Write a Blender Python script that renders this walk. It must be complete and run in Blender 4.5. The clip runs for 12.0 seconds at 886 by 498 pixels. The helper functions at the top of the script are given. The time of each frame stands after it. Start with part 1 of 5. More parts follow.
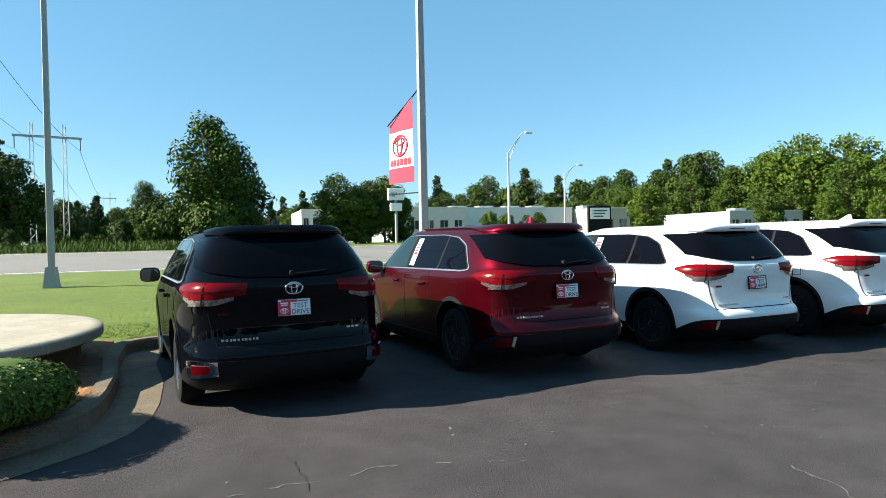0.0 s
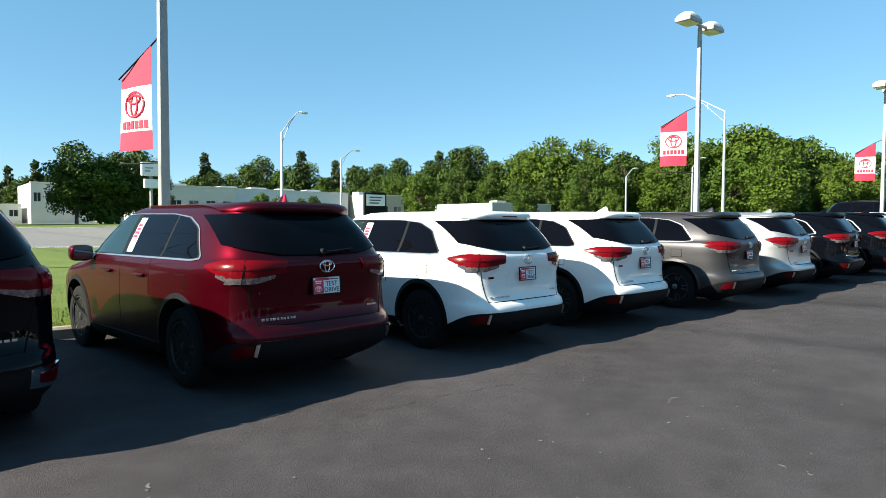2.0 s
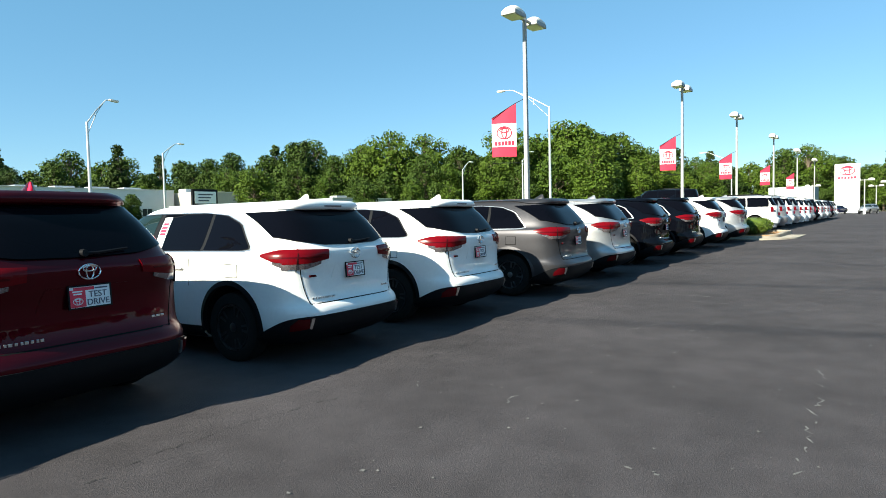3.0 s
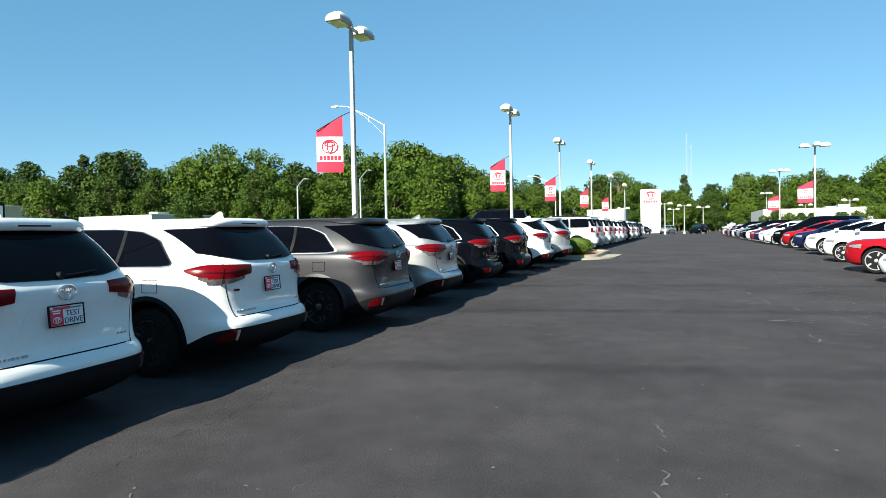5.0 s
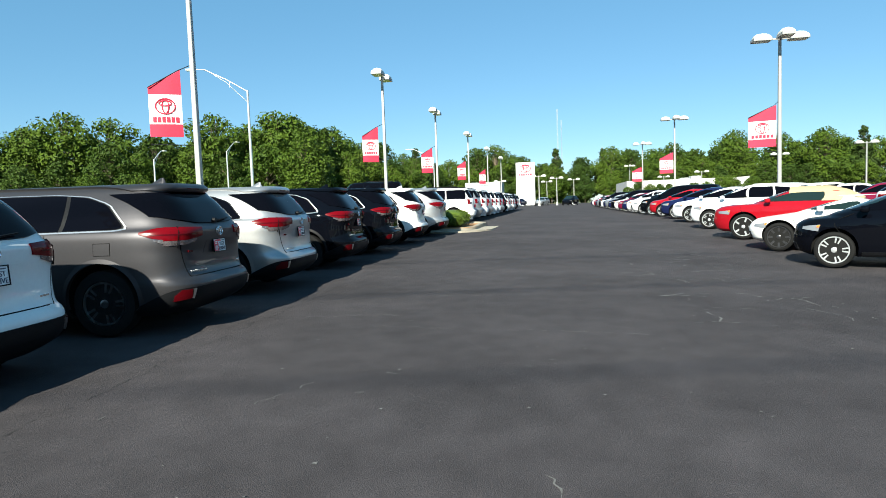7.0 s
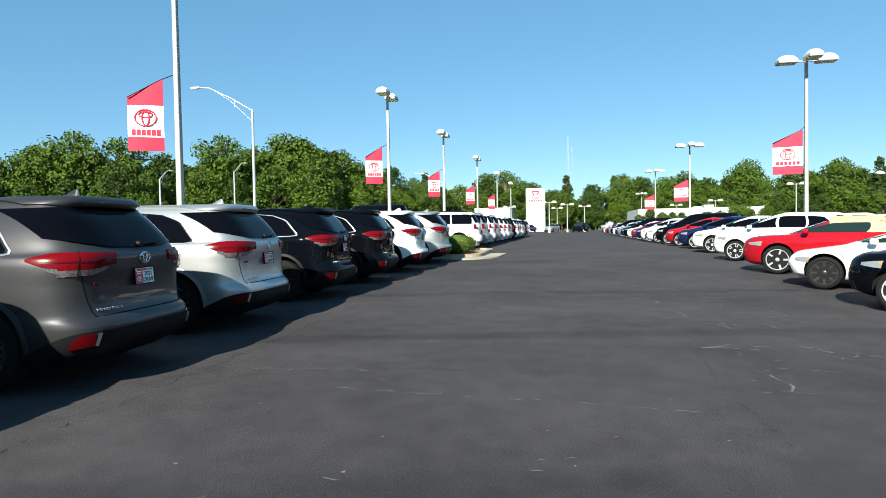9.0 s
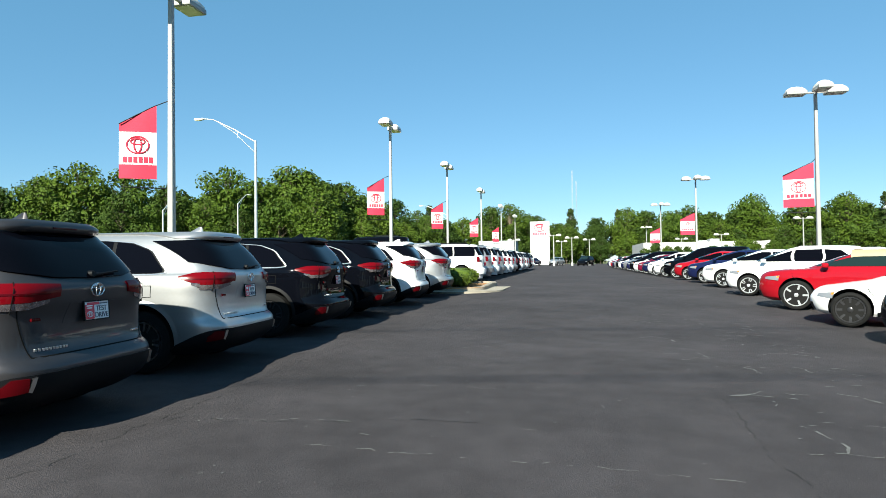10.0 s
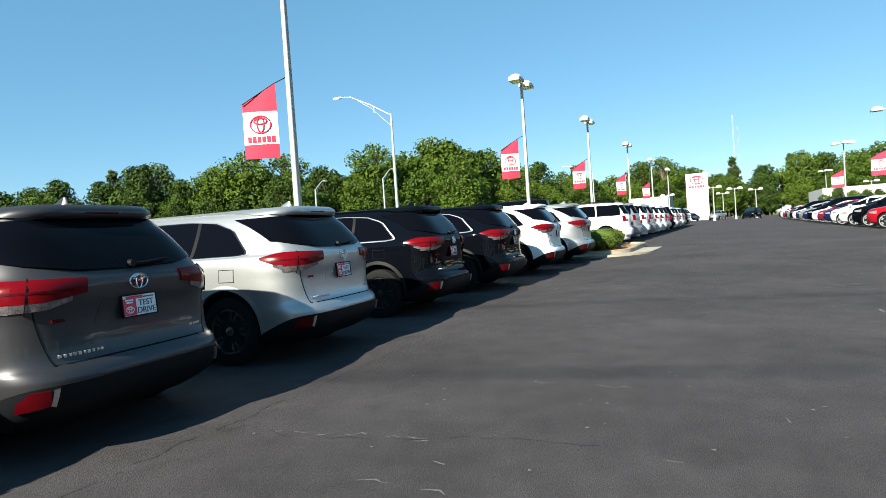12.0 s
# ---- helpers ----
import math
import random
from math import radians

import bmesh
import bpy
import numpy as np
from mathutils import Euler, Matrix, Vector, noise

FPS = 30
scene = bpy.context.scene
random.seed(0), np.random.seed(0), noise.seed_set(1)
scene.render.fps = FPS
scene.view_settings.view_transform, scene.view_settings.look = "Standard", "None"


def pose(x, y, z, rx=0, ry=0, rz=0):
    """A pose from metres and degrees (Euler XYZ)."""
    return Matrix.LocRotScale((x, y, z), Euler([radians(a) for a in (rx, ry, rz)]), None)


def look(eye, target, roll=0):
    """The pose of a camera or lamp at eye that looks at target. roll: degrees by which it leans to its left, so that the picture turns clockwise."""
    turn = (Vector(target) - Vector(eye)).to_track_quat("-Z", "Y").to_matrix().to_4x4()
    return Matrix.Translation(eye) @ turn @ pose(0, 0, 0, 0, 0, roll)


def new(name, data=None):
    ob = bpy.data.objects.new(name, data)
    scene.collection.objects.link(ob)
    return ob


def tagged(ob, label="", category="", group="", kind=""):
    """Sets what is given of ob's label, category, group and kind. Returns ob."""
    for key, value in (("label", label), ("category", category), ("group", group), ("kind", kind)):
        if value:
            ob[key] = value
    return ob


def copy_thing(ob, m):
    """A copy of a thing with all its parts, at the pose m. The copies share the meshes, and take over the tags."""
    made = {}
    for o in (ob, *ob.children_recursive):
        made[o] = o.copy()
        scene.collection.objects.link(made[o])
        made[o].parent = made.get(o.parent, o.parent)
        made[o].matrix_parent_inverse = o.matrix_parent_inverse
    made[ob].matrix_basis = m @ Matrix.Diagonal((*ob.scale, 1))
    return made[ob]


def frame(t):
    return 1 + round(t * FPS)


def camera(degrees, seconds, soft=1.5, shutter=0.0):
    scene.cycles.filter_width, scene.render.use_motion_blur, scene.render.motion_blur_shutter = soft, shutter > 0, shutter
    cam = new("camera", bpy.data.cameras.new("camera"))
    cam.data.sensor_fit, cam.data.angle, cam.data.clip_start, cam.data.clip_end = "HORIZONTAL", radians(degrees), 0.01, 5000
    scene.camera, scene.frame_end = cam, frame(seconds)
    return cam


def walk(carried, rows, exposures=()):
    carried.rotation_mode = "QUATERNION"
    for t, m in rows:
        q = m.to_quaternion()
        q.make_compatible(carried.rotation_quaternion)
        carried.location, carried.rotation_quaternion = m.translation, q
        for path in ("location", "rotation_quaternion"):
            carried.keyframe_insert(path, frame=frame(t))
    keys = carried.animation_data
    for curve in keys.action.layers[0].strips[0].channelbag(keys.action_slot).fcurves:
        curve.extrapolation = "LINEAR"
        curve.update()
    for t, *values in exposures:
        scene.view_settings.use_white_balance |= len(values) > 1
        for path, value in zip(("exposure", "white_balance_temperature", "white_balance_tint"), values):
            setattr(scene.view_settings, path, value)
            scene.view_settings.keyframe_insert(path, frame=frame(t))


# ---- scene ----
cam = camera(71.0, 12.0, soft=0.85)
PATH = [
    (0, (-0.646, -6.083, 1.524), (0.027, -4.2, 1.496), -1.2),
    (0.5, (-0.495, -5.861, 1.517), (0.286, -4.021, 1.451), -1.0),
    (1, (-0.377, -5.591, 1.517), (0.649, -3.878, 1.401), 0.3),
    (1.5, (-0.169, -5.332, 1.549), (1.061, -3.773, 1.32), -0.7),
    (2, (0.109, -5.116, 1.502), (1.395, -3.586, 1.422), 0.3),
    (2.5, (0.424, -4.911, 1.469), (1.874, -3.534, 1.409), 0.9),
    (3, (0.813, -4.731, 1.44), (2.437, -3.568, 1.34), -1.3),
    (4.8, (2.169, -4.451, 1.463), (4.023, -3.708, 1.364), -1.4),
    (5, (2.358, -4.417, 1.482), (4.225, -3.701, 1.431), -1.1),
    (5.5, (2.843, -4.291, 1.426), (4.769, -3.759, 1.331), -1.1),
    (6, (3.271, -4.326, 1.388), (5.182, -3.737, 1.339), -2.5),
    (6.5, (3.715, -4.263, 1.375), (5.631, -3.699, 1.263), -1.2),
    (7, (4.283, -4.26, 1.382), (6.246, -3.908, 1.24), -2.0),
    (7.2, (4.469, -4.281, 1.367), (6.434, -3.918, 1.279), -2.7),
    (8.8, (5.83, -4.206, 1.374), (7.794, -3.828, 1.319), -1.6),
    (9, (5.962, -4.195, 1.377), (7.925, -3.815, 1.315), -1.0),
    (9.5, (6.305, -4.16, 1.368), (8.278, -3.832, 1.349), 0.8),
    (10, (6.696, -4.145, 1.354), (8.657, -3.753, 1.398), -0.7),
    (10.5, (7.047, -4.194, 1.393), (8.982, -3.688, 1.334), -2.9),
    (11, (7.319, -4.221, 1.441), (9.264, -3.769, 1.335), -2.5),
    (11.5, (7.803, -4.257, 1.41), (9.716, -3.693, 1.266), -1.7),
    (12, (8.127, -4.177, 1.352), (9.94, -3.333, 1.304), -3.9),
]
walk(cam, [(t, look(eye, target, roll)) for t, eye, target, roll in PATH], exposures=[(0, 1.74, 6500, 2), (1.5, 1.66, 6450, 2), (3, 1.58, 6350, 1), (5.5, 1.37, 6150, 0), (9.5, 1.36, 6150, 0), (11, 1.34, 6200, 0), (12, 1.50, 6350, 1)])

# ---- world and sun ----
SUN_FROM = Vector((-1.62, 0.29, 1.0)).normalized()
sun_elev = math.asin(SUN_FROM.z)
world = bpy.data.worlds.new("World")
scene.world = world
world.use_nodes = True
wn = world.node_tree
sky = wn.nodes.new("ShaderNodeTexSky")
sky.sky_type = "NISHITA"
sky.sun_disc = False
sky.sun_elevation = sun_elev
sky.sun_rotation = math.atan2(SUN_FROM.x, SUN_FROM.y)
sky.air_density, sky.dust_density, sky.ozone_density = 0.9, 0.0, 3.0
wn.nodes["Background"].inputs["Strength"].default_value = 0.056
# thin even summer haze over the clear sky
haze = wn.nodes.new("ShaderNodeMix")
haze.data_type = "RGBA"
haze.inputs["Factor"].default_value = 0.42
haze.inputs["B"].default_value = (1.2, 3.5, 5.5, 1.0)
wn.links.new(sky.outputs["Color"], haze.inputs["A"])
wn.links.new(haze.outputs["Result"], wn.nodes["Background"].inputs["Color"])
sun = new("sun", bpy.data.lights.new("sun", "SUN"))
sun.data.energy, sun.data.angle, sun.data.color = 5.0, radians(0.5), (1.0, 0.90, 0.76)
sun.matrix_basis = look(SUN_FROM * 50, (0, 0, 0))

# ---- materials ----
def material(name, color, rough=0.5, metal=0.0, coat=0.0, vary=0.0, scale=8.0, bump=0.0, bump_scale=60.0, spec=0.5, second=None, island=0.0, rand=0.0):
    m = bpy.data.materials.new(name)
    m.use_nodes = True
    nt = m.node_tree
    b = nt.nodes["Principled BSDF"]
    b.inputs["Roughness"].default_value = rough
    b.inputs["Metallic"].default_value = metal
    b.inputs["Coat Weight"].default_value = coat
    b.inputs["Coat Roughness"].default_value = 0.03
    b.inputs["Specular IOR Level"].default_value = spec
    b.inputs["Base Color"].default_value = (*color, 1)
    if vary > 0 or second:
        tc = nt.nodes.new("ShaderNodeTexCoord")
        n1 = nt.nodes.new("ShaderNodeTexNoise")
        n1.inputs["Scale"].default_value = scale
        n1.inputs["Detail"].default_value = 6
        n2 = nt.nodes.new("ShaderNodeTexNoise")
        n2.inputs["Scale"].default_value = scale * 9
        n2.inputs["Detail"].default_value = 3
        nt.links.new(tc.outputs["Object"], n1.inputs["Vector"])
        nt.links.new(tc.outputs["Object"], n2.inputs["Vector"])
        add = nt.nodes.new("ShaderNodeMath")
        add.operation = "ADD"
        nt.links.new(n1.outputs["Fac"], add.inputs[0])
        nt.links.new(n2.outputs["Fac"], add.inputs[1])
        src = add.outputs[0]
        low, high = 0.7, 1.3
        for amount, kind, socket in ((island, "ShaderNodeNewGeometry", "Random Per Island"), (rand, "ShaderNodeObjectInfo", "Random")):
            if amount:
                extra = nt.nodes.new(kind)
                mul = nt.nodes.new("ShaderNodeMath")
                mul.operation = "MULTIPLY_ADD"
                nt.links.new(extra.outputs[socket], mul.inputs[0])
                mul.inputs[1].default_value = amount
                nt.links.new(src, mul.inputs[2])
                src = mul.outputs[0]
                high += amount
        ramp = nt.nodes.new("ShaderNodeMapRange")
        ramp.inputs["From Min"].default_value, ramp.inputs["From Max"].default_value = low, high
        nt.links.new(src, ramp.inputs["Value"])
        mix = nt.nodes.new("ShaderNodeMix")
        mix.data_type = "RGBA"
        c2 = second or tuple(c * (1 + vary) for c in color)
        c1 = color if second else tuple(c * (1 - vary) for c in color)
        mix.inputs["A"].default_value = (*c1, 1)
        mix.inputs["B"].default_value = (*c2, 1)
        nt.links.new(ramp.outputs["Result"], mix.inputs["Factor"])
        nt.links.new(mix.outputs["Result"], b.inputs["Base Color"])
    if bump > 0:
        tc2 = nt.nodes.new("ShaderNodeTexCoord")
        nb = nt.nodes.new("ShaderNodeTexNoise")
        nb.inputs["Scale"].default_value = bump_scale
        nb.inputs["Detail"].default_value = 4
        nt.links.new(tc2.outputs["Object"], nb.inputs["Vector"])
        bp = nt.nodes.new("ShaderNodeBump")
        bp.inputs["Strength"].default_value = bump
        bp.inputs["Distance"].default_value = 0.02
        nt.links.new(nb.outputs["Fac"], bp.inputs["Height"])
        nt.links.new(bp.outputs["Normal"], b.inputs["Normal"])
    return m


def paint(name, color, metal=0.0, rough=0.4, coat=0.7):
    return material(name, color, rough=rough, metal=metal, coat=coat, vary=0.03, scale=3.0, spec=0.0)


M = {}
M["asphalt"] = material("asphalt", (0.0465, 0.0415, 0.0445), rough=0.9, vary=0.22, scale=0.35, bump=0.5, bump_scale=220, spec=0.2)
M["road"] = material("road_asphalt", (0.155, 0.148, 0.142), rough=0.9, vary=0.1, scale=0.4, bump=0.3, bump_scale=120)
M["grass"] = material("grass", (0.062, 0.098, 0.006), rough=0.9, scale=0.9, second=(0.105, 0.142, 0.009), bump=0.4, bump_scale=25)
M["blade"] = material("grass_blade", (0.070, 0.11, 0.006), rough=0.8, spec=0.1, scale=0.9, second=(0.12, 0.16, 0.010), island=0.5)
M["field"] = material("rough_grass", (0.075, 0.11, 0.022), rough=0.95, scale=0.15, second=(0.17, 0.17, 0.05), bump=1.0, bump_scale=20)
M["concrete"] = material("concrete", (0.31, 0.275, 0.22), rough=0.9, vary=0.18, scale=3, bump=0.4, bump_scale=70)
# brown stained concrete; shade on kerb and gutter is also put into this dark colour
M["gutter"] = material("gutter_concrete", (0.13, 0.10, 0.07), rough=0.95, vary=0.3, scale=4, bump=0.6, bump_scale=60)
M["straw"] = material("pine_straw", (0.30, 0.14, 0.05), rough=0.9, scale=12, second=(0.50, 0.28, 0.11), island=0.5)
M["mulch"] = material("mulch", (0.16, 0.08, 0.035), rough=0.95, vary=0.5, scale=9, bump=1.0, bump_scale=80)
M["leaf_bush"] = material("boxwood_leaf", (0.022, 0.042, 0.005), rough=0.55, spec=0.2, scale=4, second=(0.105, 0.15, 0.016), island=0.6)
M["leaf_a"] = material("oak_leaf", (0.014, 0.034, 0.006), rough=0.6, spec=0.15, scale=0.5, second=(0.050, 0.080, 0.008), island=0.6, rand=0.5)
M["leaf_b"] = material("sweetgum_leaf", (0.022, 0.050, 0.006), rough=0.6, spec=0.15, scale=0.5, second=(0.080, 0.120, 0.010), island=0.6, rand=0.5)
M["leaf_c"] = material("pine_needle", (0.014, 0.028, 0.008), rough=0.7, spec=0.15, scale=0.5, second=(0.045, 0.070, 0.010), island=0.6, rand=0.4)
M["bark"] = material("bark", (0.13, 0.10, 0.075), rough=0.95, vary=0.4, scale=4, bump=0.8, bump_scale=30)
M["pole"] = material("grey_painted_steel", (0.30, 0.30, 0.295), rough=0.5, metal=0.2, vary=0.08, scale=2)
M["galv"] = material("galvanised_steel", (0.55, 0.57, 0.58), rough=0.45, metal=0.6, vary=0.1, scale=3)
M["lamphead"] = material("lamp_housing", (0.62, 0.60, 0.55), rough=0.45, vary=0.06, scale=3)
M["lens"] = material("lamp_lens", (0.55, 0.55, 0.42), rough=0.15)
M["wood_pole"] = material("weathered_wood", (0.20, 0.17, 0.14), rough=0.9, vary=0.2, scale=4)
M["flag_red"] = material("flag_red", (0.46, 0.020, 0.055), rough=0.8, vary=0.1, scale=3)
M["flag_white"] = material("flag_white", (0.80, 0.77, 0.76), rough=0.8, vary=0.04, scale=3)
M["sign_white"] = material("sign_white", (0.82, 0.82, 0.82), rough=0.4)
M["bldg_white"] = material("painted_block", (0.55, 0.54, 0.52), rough=0.85, vary=0.07, scale=0.8)
M["bldg_pale"] = material("pale_cladding", (0.58, 0.60, 0.63), rough=0.7, vary=0.06, scale=0.8)
M["bldg_grey"] = material("grey_cladding", (0.33, 0.36, 0.38), rough=0.7, vary=0.08, scale=0.8)
M["bldg_tan"] = material("tan_block", (0.42, 0.37, 0.30), rough=0.85, vary=0.08, scale=0.8)
M["roof"] = material("roof_membrane", (0.45, 0.45, 0.44), rough=0.9, vary=0.1, scale=0.5)
M["win"] = material("building_glass", (0.03, 0.04, 0.05), rough=0.05, spec=0.8)
M["tint"] = material("tinted_glass", (0.002, 0.0022, 0.004), rough=0.02, spec=0.07)
M["glass"] = material("clear_green_glass", (0.010, 0.020, 0.019), rough=0.02, spec=0.35)
M["tyre"] = material("tyre_rubber", (0.006, 0.006, 0.006), rough=0.85, vary=0.2, scale=10, spec=0.25)
M["rim"] = material("alloy", (0.48, 0.49, 0.51), rough=0.3, metal=0.5)
# alloy with shade in its colour, for display row wheels standing in shadow
M["rim_shade"] = material("shaded_alloy", (0.34, 0.34, 0.35), rough=0.28, metal=0.95)
M["rim_dark"] = material("dark_alloy", (0.05, 0.05, 0.054), rough=0.3, metal=0.6)
M["plastic"] = material("black_plastic", (0.007, 0.0075, 0.009), rough=0.5, vary=0.1, scale=6, spec=0.12)
M["under"] = material("underbody", (0.006, 0.006, 0.006), rough=0.9, spec=0.1)
M["chrome"] = material("chrome", (0.82, 0.83, 0.85), rough=0.08, metal=1.0)
M["lamp_red"] = material("tail_lamp_red", (0.115, 0.001, 0.004), rough=0.2, coat=0.12, spec=0.1)
M["lamp_clear"] = material("tail_lamp_clear", (0.22, 0.19, 0.20), rough=0.15, metal=0.7, coat=0.5, vary=0.6, scale=26)
M["reflector"] = material("reflector_red", (0.060, 0.001, 0.003), rough=0.25, coat=0.1, spec=0.1)
M["amber"] = material("amber_lens", (0.75, 0.22, 0.02), rough=0.15, coat=1.0)
M["headlamp"] = material("headlamp_lens", (0.20, 0.21, 0.23), rough=0.1, coat=1.0)
M["tan_top"] = material("tan_canvas", (0.40, 0.32, 0.19), rough=0.9, vary=0.06, scale=6, bump=0.2, bump_scale=200)
M["ink"] = material("dark_ink", (0.09, 0.09, 0.13), rough=0.5)
M["plate_red"] = material("plate_red", (0.62, 0.02, 0.06), rough=0.35)
M["plate_white"] = material("plate_white", (0.80, 0.80, 0.82), rough=0.35)
M["paper"] = material("sticker_paper", (0.82, 0.80, 0.78), rough=0.5)
M["trim_metal"] = material("satin_trim", (0.55, 0.56, 0.58), rough=0.3, metal=1.0)
M["mirror"] = material("mirror_glass", (0.20, 0.21, 0.22), rough=0.03, metal=1.0)
M["orange"] = paint("orange_paint", (0.75, 0.13, 0.03))
P_BLACK = paint("black_metallic_paint", (0.0020, 0.0024, 0.0042), metal=0.0, rough=0.3, coat=0.33)
P_RED = paint("dark_red_pearl_paint", (0.060, 0.0015, 0.006), metal=0.75, rough=0.35, coat=0.35)
P_WHITE = paint("white_pearl_paint", (0.78, 0.775, 0.765))
P_GREY = paint("grey_metallic_paint", (0.060, 0.058, 0.063), metal=0.7, rough=0.40, coat=0.3)
P_SILVER = paint("silver_metallic_paint", (0.40, 0.405, 0.415), metal=0.75, rough=0.36, coat=0.4)
P_BRED = paint("bright_red_paint", (0.27, 0.005, 0.012))
P_BLUE = paint("dark_blue_paint", (0.008, 0.012, 0.05))
P_MAROON = paint("maroon_paint", (0.14, 0.008, 0.03))


# the lot's sealer: broad dull bands across the lane, blotches and coarse aggregate
nt = M["asphalt"].node_tree
bsdf = nt.nodes["Principled BSDF"]
tc = nt.nodes.new("ShaderNodeTexCoord")
mp = nt.nodes.new("ShaderNodeMapping")
mp.inputs["Scale"].default_value = (0.33, 0.012, 1.0)
mp.inputs["Rotation"].default_value = (0, 0, radians(7))
seal_bands = nt.nodes.new("ShaderNodeTexNoise")
seal_bands.inputs["Scale"].default_value = 1.0
seal_bands.inputs["Detail"].default_value = 4.0
blot = nt.nodes.new("ShaderNodeTexNoise")
blot.inputs["Scale"].default_value = 0.7
blot.inputs["Detail"].default_value = 9.0
blot.inputs["Roughness"].default_value = 0.65
grain = nt.nodes.new("ShaderNodeTexNoise")
grain.inputs["Scale"].default_value = 140.0
grain.inputs["Detail"].default_value = 3.0
nt.links.new(tc.outputs["Object"], mp.inputs["Vector"])
nt.links.new(mp.outputs["Vector"], seal_bands.inputs["Vector"])
for n in (blot, grain):
    nt.links.new(tc.outputs["Object"], n.inputs["Vector"])
old = bsdf.inputs["Base Color"].links[0].from_socket
tone = None
for n, lo, hi in ((seal_bands, 0.92, 1.08), (blot, 0.90, 1.11), (grain, 0.72, 1.28)):
    r = nt.nodes.new("ShaderNodeMapRange")
    r.inputs["From Min"].default_value, r.inputs["From Max"].default_value = 0.32, 0.68
    r.inputs["To Min"].default_value, r.inputs["To Max"].default_value = lo, hi
    nt.links.new(n.outputs["Fac"], r.inputs["Value"])
    if tone is None:
        tone = r.outputs["Result"]
    else:
        mu = nt.nodes.new("ShaderNodeMath")
        mu.operation = "MULTIPLY"
        nt.links.new(tone, mu.inputs[0])
        nt.links.new(r.outputs["Result"], mu.inputs[1])
        tone = mu.outputs[0]
sc = nt.nodes.new("ShaderNodeVectorMath")
sc.operation = "SCALE"
nt.links.new(old, sc.inputs[0])
nt.links.new(tone, sc.inputs["Scale"])
nt.links.new(sc.outputs["Vector"], bsdf.inputs["Base Color"])
# ---- mesh helpers ----
def link_mesh(name, bm, mats, parent=None, label="", smooth=0.0):
    me = bpy.data.meshes.new(name)
    bmesh.ops.recalc_face_normals(bm, faces=bm.faces)
    bm.to_mesh(me)
    bm.free()
    for mt in (mats if isinstance(mats, (list, tuple)) else [mats]):
        me.materials.append(mt)
    if smooth:
        me.shade_smooth()
        me.set_sharp_from_angle(angle=radians(smooth))
    ob = new(name, me)
    if parent is not None:
        ob.parent = parent
    if label:
        ob["label"] = label
    return ob


def part(name, bm, mats, parent, label="", smooth=0.0):
    return link_mesh(name, bm, mats, parent, label, smooth)


def thing(name, label, category, m=None, group="", kind=""):
    ob = new(name)
    ob.empty_display_size = 0.2
    if m is not None:
        ob.matrix_basis = m
    return tagged(ob, label, category, group, kind)


def add_box(bm, x0, x1, y0, y1, z0, z1, bevel=0.0, mi=0):
    vs = [bm.verts.new((x, y, z)) for x in (x0, x1) for y in (y0, y1) for z in (z0, z1)]
    fs = [bm.faces.new([vs[i] for i in q]) for q in ((0, 1, 3, 2), (4, 6, 7, 5), (0, 4, 5, 1), (2, 3, 7, 6), (0, 2, 6, 4), (1, 5, 7, 3))]
    for f in fs:
        f.material_index = mi
    if bevel > 0:
        es = {e for f in fs for e in f.edges}
        bmesh.ops.bevel(bm, geom=list(es), offset=bevel, segments=2, affect="EDGES", profile=0.5)
    return vs


def box(x0, x1, y0, y1, z0, z1, bevel=0.0):
    bm = bmesh.new()
    add_box(bm, x0, x1, y0, y1, z0, z1, bevel)
    return bm


def add_tube(bm, pts, radii, n=10, caps=True, mi=0):
    """A tube through pts with a radius at each."""
    rings = []
    for i, p in enumerate(pts):
        p = Vector(p)
        d = (Vector(pts[min(i + 1, len(pts) - 1)]) - Vector(pts[max(i - 1, 0)])).normalized()
        a = d.orthogonal().normalized() if abs(d.z) < 0.95 else Vector((1, 0, 0))
        a = (a - d * a.dot(d)).normalized()
        b = d.cross(a)
        r = radii[i] if isinstance(radii, (list, tuple)) else radii
        rings.append([bm.verts.new(p + (a * math.cos(2 * math.pi * k / n) + b * math.sin(2 * math.pi * k / n)) * r) for k in range(n)])
    for r0, r1 in zip(rings, rings[1:]):
        for k in range(n):
            f = bm.faces.new((r0[k], r0[(k + 1) % n], r1[(k + 1) % n], r1[k]))
            f.material_index = mi
    if caps:
        bm.faces.new(rings[0][::-1]).material_index = mi
        bm.faces.new(rings[-1]).material_index = mi


def tube(pts, radii, n=10):
    bm = bmesh.new()
    add_tube(bm, pts, radii, n)
    return bm


def lathe(profile, n=32, axis="x"):
    """Turns (along, radius) points round an axis."""
    bm = bmesh.new()
    rings = []
    for a, r in profile:
        ring = []
        for k in range(n):
            c, s = math.cos(2 * math.pi * k / n) * r, math.sin(2 * math.pi * k / n) * r
            ring.append(bm.verts.new((a, c, s) if axis == "x" else (c, s, a)))
        rings.append(ring)
    for r0, r1 in zip(rings, rings[1:]):
        for k in range(n):
            bm.faces.new((r0[k], r0[(k + 1) % n], r1[(k + 1) % n], r1[k]))
    bm.faces.new(rings[0])
    bm.faces.new(rings[-1])
    return bm


